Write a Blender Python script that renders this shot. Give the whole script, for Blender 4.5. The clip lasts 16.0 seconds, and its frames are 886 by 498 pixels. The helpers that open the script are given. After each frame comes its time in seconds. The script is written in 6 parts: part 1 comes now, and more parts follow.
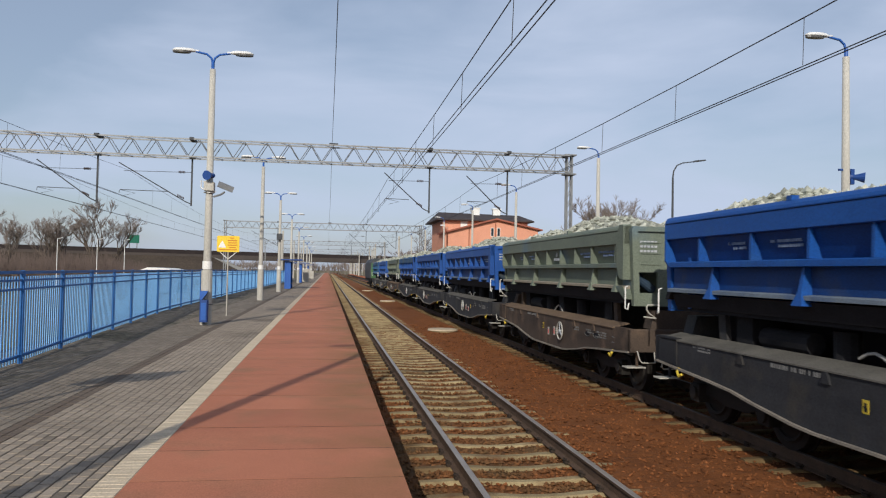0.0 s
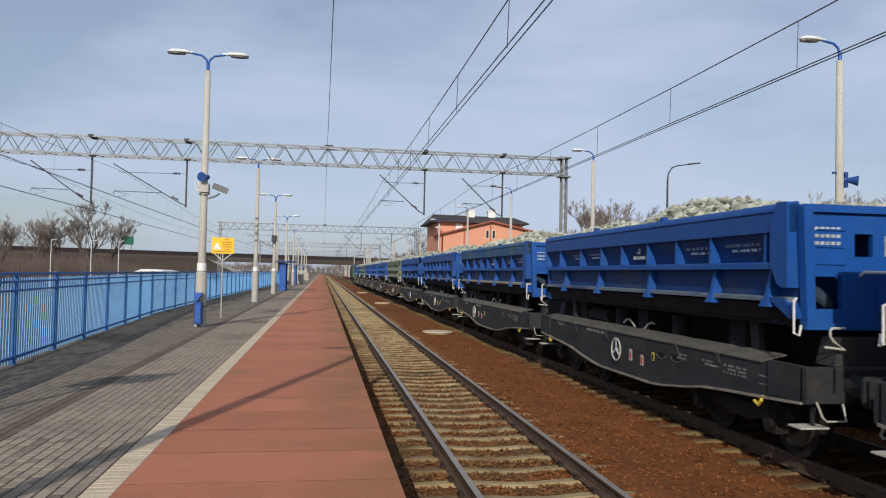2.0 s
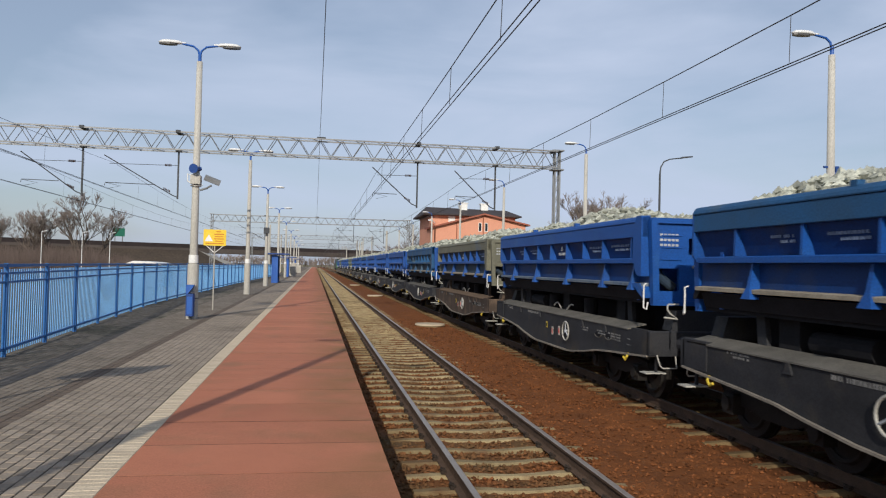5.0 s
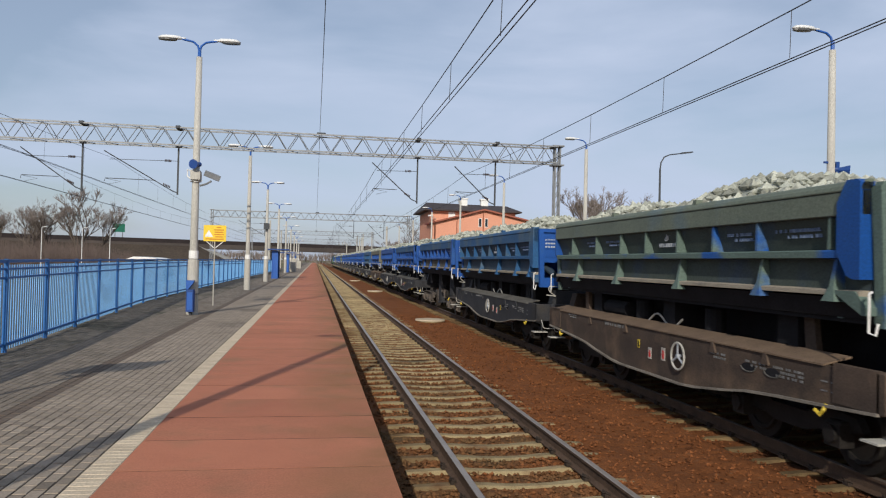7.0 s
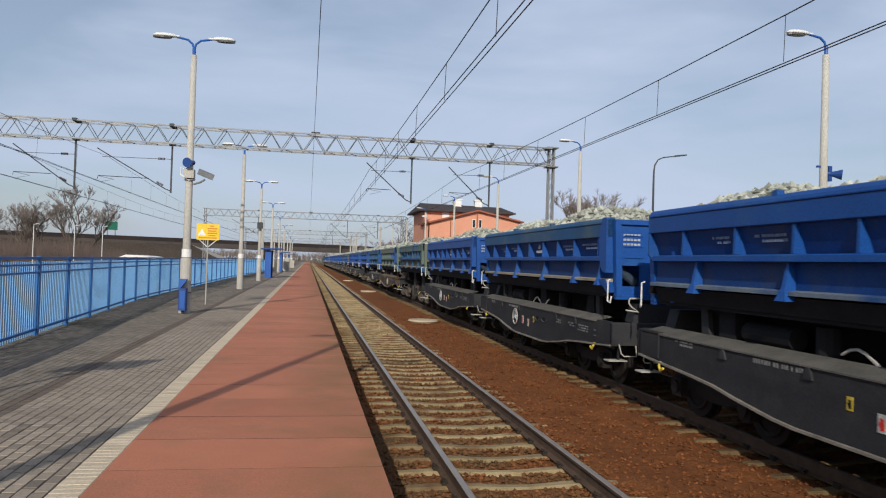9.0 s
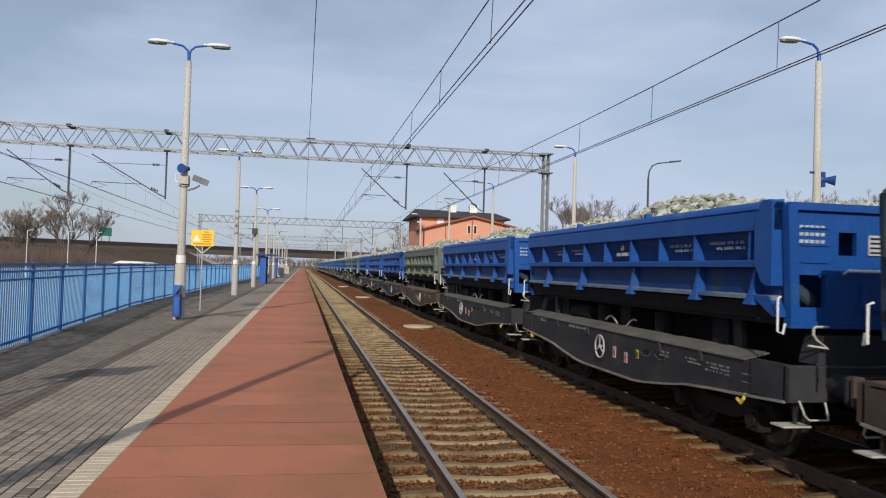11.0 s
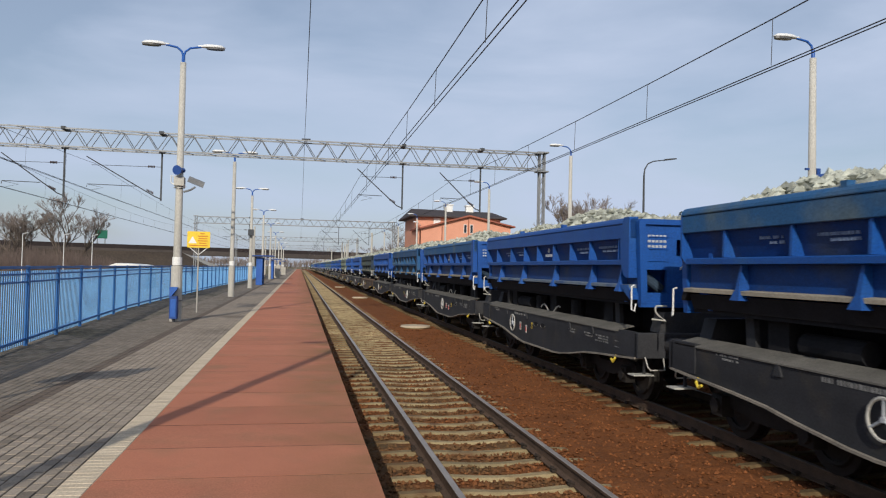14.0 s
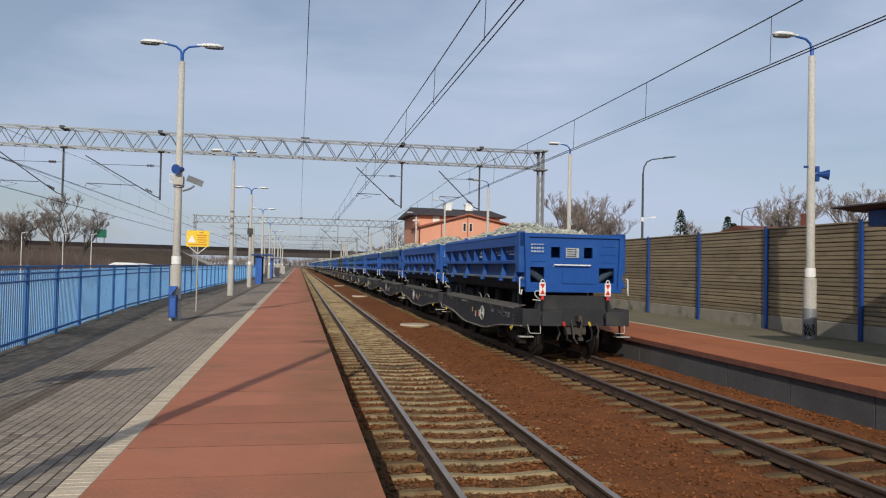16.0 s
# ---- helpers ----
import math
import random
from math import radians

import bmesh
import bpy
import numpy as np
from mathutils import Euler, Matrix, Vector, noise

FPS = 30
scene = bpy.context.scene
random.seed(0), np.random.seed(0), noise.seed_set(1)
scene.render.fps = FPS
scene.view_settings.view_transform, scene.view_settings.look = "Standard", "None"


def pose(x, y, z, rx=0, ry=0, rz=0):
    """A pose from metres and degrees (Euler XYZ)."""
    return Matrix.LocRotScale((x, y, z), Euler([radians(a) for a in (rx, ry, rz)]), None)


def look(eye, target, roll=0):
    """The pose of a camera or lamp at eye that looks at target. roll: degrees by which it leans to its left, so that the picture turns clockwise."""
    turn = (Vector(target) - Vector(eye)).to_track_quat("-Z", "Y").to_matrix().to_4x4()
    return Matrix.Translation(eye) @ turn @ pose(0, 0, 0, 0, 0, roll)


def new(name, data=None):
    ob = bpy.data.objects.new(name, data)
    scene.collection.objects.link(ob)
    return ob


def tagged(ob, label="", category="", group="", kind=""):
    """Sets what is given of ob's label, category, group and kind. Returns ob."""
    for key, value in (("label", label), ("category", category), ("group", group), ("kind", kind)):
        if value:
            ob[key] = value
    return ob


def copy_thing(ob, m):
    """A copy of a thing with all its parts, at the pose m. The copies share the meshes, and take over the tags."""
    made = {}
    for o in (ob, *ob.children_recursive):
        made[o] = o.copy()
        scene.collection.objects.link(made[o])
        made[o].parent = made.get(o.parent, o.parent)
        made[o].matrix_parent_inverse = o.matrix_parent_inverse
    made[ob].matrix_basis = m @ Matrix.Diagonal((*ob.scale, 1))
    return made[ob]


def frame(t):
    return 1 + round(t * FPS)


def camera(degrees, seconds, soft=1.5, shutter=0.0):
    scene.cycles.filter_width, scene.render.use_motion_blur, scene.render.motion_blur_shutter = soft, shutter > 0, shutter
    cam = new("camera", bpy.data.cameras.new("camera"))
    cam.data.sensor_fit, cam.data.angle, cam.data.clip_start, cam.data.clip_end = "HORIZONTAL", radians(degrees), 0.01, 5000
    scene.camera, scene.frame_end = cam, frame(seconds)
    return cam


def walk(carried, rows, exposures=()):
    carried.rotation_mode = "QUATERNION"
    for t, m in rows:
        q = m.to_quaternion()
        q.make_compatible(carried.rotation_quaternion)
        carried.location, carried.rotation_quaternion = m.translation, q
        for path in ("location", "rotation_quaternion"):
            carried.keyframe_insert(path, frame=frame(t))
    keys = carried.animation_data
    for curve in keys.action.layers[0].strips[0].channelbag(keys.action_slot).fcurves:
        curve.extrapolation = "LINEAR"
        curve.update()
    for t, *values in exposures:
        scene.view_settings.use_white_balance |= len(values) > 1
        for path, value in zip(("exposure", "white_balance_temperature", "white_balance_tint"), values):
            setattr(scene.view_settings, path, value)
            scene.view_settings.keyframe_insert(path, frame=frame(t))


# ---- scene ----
# ---- camera: held by hand at one spot on the platform ----
EYE = (0.0, 0.0, 2.213)
cam = camera(60.76, 16.0, 1.15, 0.05)
TURNS = [
    (0.0, 8.645, 1.747, 1.114),
    (0.5, 8.826, 1.818, 1.112),
    (1.0, 8.894, 1.809, 1.278),
    (1.5, 8.958, 1.983, 1.271),
    (2.0, 9.015, 1.912, 1.203),
    (2.5, 9.158, 1.903, 1.245),
    (3.0, 9.048, 1.781, 1.298),
    (3.5, 9.152, 1.716, 1.382),
    (4.0, 9.365, 1.604, 1.387),
    (6.5, 9.654, 1.115, 1.366),
    (7.0, 9.593, 1.038, 1.339),
    (7.5, 9.590, 0.978, 1.445),
    (8.0, 9.788, 0.963, 1.564),
    (8.5, 10.074, 1.027, 1.752),
    (9.0, 10.075, 1.100, 1.803),
    (11.5, 10.635, 1.580, 1.583),
    (12.0, 10.759, 1.550, 1.357),
    (12.5, 10.725, 1.546, 1.345),
    (13.0, 10.705, 1.664, 1.266),
    (13.5, 10.698, 1.588, 1.212),
    (14.0, 10.702, 1.532, 1.258),
    (14.5, 10.758, 1.562, 1.154),
    (15.0, 10.722, 1.498, 1.163),
    (15.5, 10.770, 1.514, 1.205),
    (16.0, 10.759, 1.421, 1.136),
]  # seconds, yaw to the right of the track, pitch up, roll


def aim(yaw, pitch, roll):
    a, b = radians(yaw), radians(pitch)
    way = (math.sin(a) * math.cos(b), math.cos(a) * math.cos(b), math.sin(b))
    return look(EYE, tuple(e + w for e, w in zip(EYE, way)), roll)


walk(cam, [(t, aim(a, b, c)) for t, a, b, c in TURNS], ((0.0, 0.0), (15.4, 0.0), (16.0, -0.10)))

# ---- light: spring sun from behind, slightly left, and a hazy sky ----
SUN_FROM = Vector((-0.30, -0.954, 0)).normalized()
SUN_UP = radians(27)
scene.view_settings.exposure = 0.0
sun = new("sun", bpy.data.lights.new("sun", "SUN"))
sun.data.energy, sun.data.angle, sun.data.color = 3.45, radians(0.53), (1.0, 0.93, 0.82)
sun.matrix_world = look(tuple(SUN_FROM * math.cos(SUN_UP) * 50 + Vector((0, 0, math.sin(SUN_UP) * 50))), (0, 0, 0))

world = bpy.data.worlds.new("sky")
scene.world = world
world.use_nodes = True
wn, wl = world.node_tree.nodes, world.node_tree.links
wn.clear()
sky = wn.new("ShaderNodeTexSky")
sky.sky_type, sky.sun_disc = "NISHITA", False
sky.sun_elevation, sky.sun_rotation = SUN_UP, math.atan2(SUN_FROM.x, SUN_FROM.y)
sky.air_density, sky.dust_density, sky.ozone_density = 1.0, 1.5, 1.5
gain = wn.new("ShaderNodeVectorMath")
gain.operation = "SCALE"
gain.inputs["Scale"].default_value = 0.09
wl.new(sky.outputs[0], gain.inputs[0])
co = wn.new("ShaderNodeTexCoord")
stretch = wn.new("ShaderNodeMapping")
stretch.inputs["Scale"].default_value = (1.2, 1.2, 4.2)
wl.new(co.outputs["Generated"], stretch.inputs[0])
puff = wn.new("ShaderNodeTexNoise")
puff.inputs["Scale"].default_value, puff.inputs["Detail"].default_value, puff.inputs["Roughness"].default_value = 1.7, 7, 0.52
puff.inputs["Distortion"].default_value = 0.4
wl.new(stretch.outputs[0], puff.inputs["Vector"])
cover = wn.new("ShaderNodeMapRange")
cover.inputs["From Min"].default_value, cover.inputs["From Max"].default_value = 0.36, 0.66
cover.inputs["To Min"].default_value, cover.inputs["To Max"].default_value = 0.37, 0.985
part_z = wn.new("ShaderNodeSeparateXYZ")
wl.new(co.outputs["Generated"], part_z.inputs[0])
haze = wn.new("ShaderNodeMapRange")
haze.inputs["From Max"].default_value = 0.45
haze.inputs["To Min"].default_value, haze.inputs["To Max"].default_value = 0.10, -0.05
wl.new(part_z.outputs["Z"], haze.inputs[0])
side = wn.new("ShaderNodeMapRange")
side.inputs["From Min"].default_value, side.inputs["From Max"].default_value = -0.45, 0.2
side.inputs["To Min"].default_value, side.inputs["To Max"].default_value = -0.19, 0.02
wl.new(part_z.outputs["X"], side.inputs[0])
both = wn.new("ShaderNodeMath")
wl.new(haze.outputs[0], both.inputs[0])
wl.new(side.outputs[0], both.inputs[1])
summed = wn.new("ShaderNodeMath")
wl.new(puff.outputs[0], summed.inputs[0])
wl.new(both.outputs[0], summed.inputs[1])
wl.new(summed.outputs[0], cover.inputs[0])
cloud = wn.new("ShaderNodeMix")
cloud.data_type = "RGBA"
cloud.inputs["B"].default_value = (0.525, 0.612, 0.79, 1)
wl.new(cover.outputs[0], cloud.inputs["Factor"])
wl.new(gain.outputs[0], cloud.inputs["A"])
back = wn.new("ShaderNodeBackground")
back.inputs["Strength"].default_value = 1.0
wl.new(cloud.outputs["Result"], back.inputs["Color"])
out = wn.new("ShaderNodeOutputWorld")
wl.new(back.outputs[0], out.inputs[0])


# ---- materials ----
def surf(name, a, b, scale=4.0, rough=0.8, bump=0.0, grain=60.0, metal=0.0, spread=0.0, third=None, third_at=(0.55, 0.7), stretch=(1, 1, 1), third_scale=0.6, spec=None):
    """Two tones blended by broad noise, fine grain on top, an optional third tone in patches; spread: shift from object to object."""
    m = bpy.data.materials.new(name)
    m.use_nodes = True
    n, l = m.node_tree.nodes, m.node_tree.links
    p = n["Principled BSDF"]
    p.inputs["Roughness"].default_value, p.inputs["Metallic"].default_value = rough, metal
    p.inputs["Specular IOR Level"].default_value = (0.15 if rough > 0.75 else 0.22 if rough > 0.55 else 0.4) if spec is None else spec
    tc = n.new("ShaderNodeTexCoord")
    mp = n.new("ShaderNodeMapping")
    mp.inputs["Scale"].default_value = stretch
    info = n.new("ShaderNodeObjectInfo")
    l.new(tc.outputs["Object"], mp.inputs[0])
    shift = n.new("ShaderNodeVectorMath")
    shift.operation = "SCALE"
    shift.inputs[0].default_value = (37, 53, 71)
    l.new(info.outputs["Random"], shift.inputs["Scale"])
    l.new(shift.outputs[0], mp.inputs["Location"])
    n1 = n.new("ShaderNodeTexNoise")
    n1.inputs["Scale"].default_value, n1.inputs["Detail"].default_value, n1.inputs["Roughness"].default_value = scale, 6, 0.65
    l.new(mp.outputs[0], n1.inputs["Vector"])
    n2 = n.new("ShaderNodeTexNoise")
    n2.inputs["Scale"].default_value, n2.inputs["Detail"].default_value = grain, 4
    l.new(mp.outputs[0], n2.inputs["Vector"])
    r = n.new("ShaderNodeMapRange")
    r.inputs["From Min"].default_value, r.inputs["From Max"].default_value = 0.32, 0.68
    l.new(n1.outputs[0], r.inputs[0])
    mix = n.new("ShaderNodeMix")
    mix.data_type = "RGBA"
    mix.inputs["A"].default_value, mix.inputs["B"].default_value = (*a, 1), (*b, 1)
    l.new(r.outputs[0], mix.inputs["Factor"])
    col = mix.outputs["Result"]
    if third:
        n3 = n.new("ShaderNodeTexNoise")
        n3.inputs["Scale"].default_value, n3.inputs["Detail"].default_value = third_scale, 5
        l.new(mp.outputs[0], n3.inputs["Vector"])
        r3 = n.new("ShaderNodeMapRange")
        r3.inputs["From Min"].default_value, r3.inputs["From Max"].default_value = third_at
        l.new(n3.outputs[0], r3.inputs[0])
        m3 = n.new("ShaderNodeMix")
        m3.data_type = "RGBA"
        m3.inputs["B"].default_value = (*third, 1)
        l.new(col, m3.inputs["A"])
        l.new(r3.outputs[0], m3.inputs["Factor"])
        col = m3.outputs["Result"]
    g = n.new("ShaderNodeMapRange")
    g.inputs["From Min"].default_value, g.inputs["From Max"].default_value = 0.3, 0.7
    g.inputs["To Min"].default_value, g.inputs["To Max"].default_value = 0.78, 1.18
    l.new(n2.outputs[0], g.inputs[0])
    tone = g.outputs[0]
    if spread:
        sp = n.new("ShaderNodeMapRange")
        sp.inputs["To Min"].default_value, sp.inputs["To Max"].default_value = 1 - spread, 1 + spread
        l.new(info.outputs["Random"], sp.inputs[0])
        mu = n.new("ShaderNodeMath")
        mu.operation = "MULTIPLY"
        l.new(tone, mu.inputs[0])
        l.new(sp.outputs[0], mu.inputs[1])
        tone = mu.outputs[0]
    vm = n.new("ShaderNodeVectorMath")
    vm.operation = "SCALE"
    l.new(col, vm.inputs[0])
    l.new(tone, vm.inputs["Scale"])
    l.new(vm.outputs[0], p.inputs["Base Color"])
    if bump:
        bp = n.new("ShaderNodeBump")
        bp.inputs["Strength"].default_value, bp.inputs["Distance"].default_value = bump, 0.02
        l.new(n2.outputs[0], bp.inputs["Height"])
        l.new(bp.outputs[0], p.inputs["Normal"])
    return m


def island(m, lo, hi):
    """Lets joined pieces differ in tone, piece by piece."""
    n, l = m.node_tree.nodes, m.node_tree.links
    p = n["Principled BSDF"]
    src = p.inputs["Base Color"].links[0].from_socket
    geo = n.new("ShaderNodeNewGeometry")
    r = n.new("ShaderNodeMapRange")
    r.inputs["To Min"].default_value, r.inputs["To Max"].default_value = lo, hi
    l.new(geo.outputs["Random Per Island"], r.inputs[0])
    v = n.new("ShaderNodeVectorMath")
    v.operation = "SCALE"
    l.new(src, v.inputs[0])
    l.new(r.outputs[0], v.inputs["Scale"])
    l.new(v.outputs[0], p.inputs["Base Color"])
    return m


def dirt_and_shade(m, x0, x1, tone, x2=None, x3=None):
    """A brown film of brake dust, blotchy, thicker towards the track; the far-track band also holds painted shade."""
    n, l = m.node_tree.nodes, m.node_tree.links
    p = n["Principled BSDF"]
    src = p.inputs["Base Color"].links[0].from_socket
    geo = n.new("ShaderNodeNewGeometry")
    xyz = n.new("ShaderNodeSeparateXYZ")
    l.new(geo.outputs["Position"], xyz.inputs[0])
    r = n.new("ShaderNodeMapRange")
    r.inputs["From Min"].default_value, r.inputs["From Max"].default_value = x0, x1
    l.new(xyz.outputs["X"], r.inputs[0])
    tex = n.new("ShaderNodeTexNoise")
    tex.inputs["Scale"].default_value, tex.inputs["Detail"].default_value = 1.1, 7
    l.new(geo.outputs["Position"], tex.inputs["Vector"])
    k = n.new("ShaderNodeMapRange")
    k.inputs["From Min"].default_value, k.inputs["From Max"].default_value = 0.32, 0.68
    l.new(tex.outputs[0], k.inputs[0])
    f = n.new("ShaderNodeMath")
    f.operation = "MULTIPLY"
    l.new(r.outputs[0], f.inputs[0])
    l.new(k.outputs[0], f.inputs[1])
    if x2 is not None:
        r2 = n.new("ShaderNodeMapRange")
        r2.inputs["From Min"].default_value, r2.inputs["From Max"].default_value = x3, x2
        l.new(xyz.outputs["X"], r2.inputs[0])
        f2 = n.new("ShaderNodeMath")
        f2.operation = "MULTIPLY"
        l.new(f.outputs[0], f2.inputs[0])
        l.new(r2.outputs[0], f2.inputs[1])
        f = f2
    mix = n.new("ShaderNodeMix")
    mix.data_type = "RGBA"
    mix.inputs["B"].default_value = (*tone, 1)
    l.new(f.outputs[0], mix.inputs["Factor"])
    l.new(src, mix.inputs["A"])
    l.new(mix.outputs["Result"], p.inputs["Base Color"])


SOIL = surf("soil", (0.16, 0.125, 0.08), (0.12, 0.12, 0.06), 0.25, 0.95, 0.4, 8)
BALLAST = surf("ballast", (0.215, 0.076, 0.024), (0.145, 0.052, 0.017), 1.3, 0.95, 1.0, 30, third=(0.19, 0.11, 0.06), third_at=(0.6, 0.8), third_scale=14)
STONE = island(surf("ballast_stone", (0.215, 0.079, 0.028), (0.14, 0.052, 0.02), 3, 0.95, 0.4, 60), 0.45, 1.35)
SLEEPER = surf("sleeper_concrete", (0.36, 0.285, 0.160), (0.24, 0.18, 0.096), 2.2, 0.92, 0.4, 70, spread=0.18, third=(0.16, 0.09, 0.05), third_at=(0.52, 0.72), third_scale=3)
dirt_and_shade(SLEEPER, 1.95, 1.15, (0.125, 0.075, 0.034))
dirt_and_shade(BALLAST, 3.55, 2.95, (0.098, 0.060, 0.028))
# far bed: dirty ballast, with the shade under the train put into its brown
dirt_and_shade(BALLAST, 5.5, 5.95, (0.055, 0.024, 0.011), 7.7, 8.0)
dirt_and_shade(STONE, 5.5, 5.95, (0.065, 0.029, 0.014), 7.7, 8.0)
dirt_and_shade(STONE, 3.55, 2.95, (0.125, 0.076, 0.036))
RAIL_TOP = surf("rail_head", (0.36, 0.31, 0.265), (0.27, 0.23, 0.195), 3, 0.42, 0, 80, metal=0.35)
RAIL_DULL = surf("dull_rail_head", (0.17, 0.135, 0.112), (0.12, 0.095, 0.08), 3, 0.5, 0, 80, metal=0.3)
RAIL_SIDE = surf("rail_rust", (0.115, 0.075, 0.052), (0.072, 0.048, 0.035), 4, 0.85, 0.3, 60)
CLIP = surf("clip_rust", (0.05, 0.035, 0.028), (0.03, 0.025, 0.02), 8, 0.8)
RED = surf("red_slab", (0.46, 0.178, 0.102), (0.40, 0.150, 0.087), 1.1, 0.82, 0.15, 90, spread=0.07, third=(0.30, 0.15, 0.085), third_at=(0.52, 0.8), third_scale=1.3)
dirt_and_shade(RED, -0.35, 0.60, (0.235, 0.125, 0.055))
LIP = surf("slab_lip", (0.20, 0.085, 0.06), (0.13, 0.058, 0.045), 3, 0.9, 0.4, 40)
REDR = surf("orange_slab", (0.40, 0.135, 0.058), (0.34, 0.115, 0.05), 0.8, 0.82, 0.15, 60, spread=0.05)
STRIP = surf("cream_strip", (0.57, 0.475, 0.345), (0.47, 0.385, 0.28), 3, 0.85, 0.2, 60, spread=0.08)
PAVER = surf("grey_paver", (0.325, 0.270, 0.212), (0.258, 0.214, 0.166), 1.2, 0.9, 0.25, 70, spread=0.14, third=(0.17, 0.14, 0.112), third_at=(0.54, 0.74), third_scale=0.5)
PAVERS = island(surf("grey_pavers", (0.325, 0.270, 0.212), (0.258, 0.214, 0.166), 1.2, 0.9, 0.25, 70, third=(0.17, 0.14, 0.112), third_at=(0.54, 0.74), third_scale=0.5), 0.90, 1.09)
PAVER_WORN = island(surf("worn_pavers", (0.235, 0.198, 0.158), (0.180, 0.152, 0.121), 1.2, 0.9, 0.25, 70, third=(0.16, 0.133, 0.107), third_at=(0.5, 0.72), third_scale=0.5), 0.86, 1.12)
PAVER_OLD = island(surf("old_pavers", (0.200, 0.172, 0.138), (0.145, 0.127, 0.101), 1.0, 0.92, 0.3, 60, third=(0.085, 0.08, 0.06), third_at=(0.5, 0.7)), 0.7, 1.2)
MOSSY = surf("mossy_pavers", (0.20, 0.175, 0.115), (0.14, 0.125, 0.08), 0.8, 0.92, 0.2, 40)
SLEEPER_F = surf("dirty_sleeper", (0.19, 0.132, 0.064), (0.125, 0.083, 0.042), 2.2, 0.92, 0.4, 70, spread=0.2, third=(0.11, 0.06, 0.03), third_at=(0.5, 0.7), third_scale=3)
JOINT = surf("joint_sand", (0.060, 0.049, 0.038), (0.042, 0.035, 0.028), 3, 0.95, 0.3, 50)
GULLY = surf("gully_block", (0.175, 0.137, 0.107), (0.135, 0.105, 0.083), 2, 0.9, 0.2, 50, spread=0.15)
CONCRETE = surf("concrete", (0.44, 0.42, 0.37), (0.35, 0.33, 0.29), 1.6, 0.9, 0.2, 50)
PLINTH = surf("stained_plinth", (0.36, 0.325, 0.265), (0.25, 0.225, 0.18), 1.1, 0.92, 0.2, 50, spread=0.06, third=(0.13, 0.125, 0.09), third_at=(0.54, 0.72), third_scale=1.4)
# wall grey set low: the shade on the track-facing wall is in the colour
WALL_CONC = surf("shaded_wall_concrete", (0.105, 0.101, 0.100), (0.075, 0.072, 0.071), 0.9, 0.92, 0.2, 40)
POLE_CONC = surf("pole_concrete", (0.49, 0.475, 0.43), (0.39, 0.375, 0.335), 2.5, 0.85, 0.15, 60, spread=0.05, stretch=(1, 1, 0.3))
BLUE_D = surf("dark_blue_paint", (0.016, 0.062, 0.25), (0.012, 0.05, 0.20), 2, 0.45, 0, 60)
BLUE_F = surf("fence_blue", (0.018, 0.140, 0.40), (0.014, 0.115, 0.34), 2, 0.5, 0, 60)
BLUE_M = surf("mid_blue_paint", (0.020, 0.105, 0.40), (0.016, 0.085, 0.34), 2, 0.45, 0, 60)
BLUE_L = surf("light_blue_paint", (0.17, 0.42, 0.76), (0.14, 0.37, 0.69), 2, 0.5, 0, 60)
WHITE = surf("white_paint", (0.78, 0.78, 0.76), (0.70, 0.70, 0.67), 4, 0.5, 0, 60)
LAMP_GREY = surf("lamp_shell", (0.74, 0.75, 0.74), (0.64, 0.65, 0.65), 4, 0.45)
LAMP_GLASS = surf("lamp_bowl", (0.10, 0.10, 0.10), (0.07, 0.07, 0.07), 4, 0.25)
STEEL = surf("galvanised_steel", (0.27, 0.28, 0.29), (0.19, 0.20, 0.21), 3, 0.55, 0, 60, metal=0.35, third=(0.20, 0.15, 0.11), third_at=(0.6, 0.75), third_scale=2)
DARK_STEEL = surf("dark_steel", (0.07, 0.075, 0.085), (0.045, 0.05, 0.055), 3, 0.6)
WIRE = surf("copper_wire", (0.06, 0.055, 0.05), (0.045, 0.04, 0.04), 3, 0.6, metal=0.3)
INSUL = surf("brown_insulator", (0.06, 0.03, 0.02), (0.045, 0.025, 0.02), 3, 0.3)
YELLOW = surf("yellow_board", (0.80, 0.56, 0.03), (0.74, 0.50, 0.03), 3, 0.5)
MARK_Y = surf("yellow_mark", (0.62, 0.47, 0.05), (0.52, 0.38, 0.05), 3, 0.6)
ORANGE_BAR = surf("faded_lettering", (0.60, 0.22, 0.03), (0.55, 0.2, 0.03), 3, 0.6)
RED_PAINT = surf("red_paint", (0.60, 0.03, 0.025), (0.5, 0.03, 0.025), 3, 0.5)
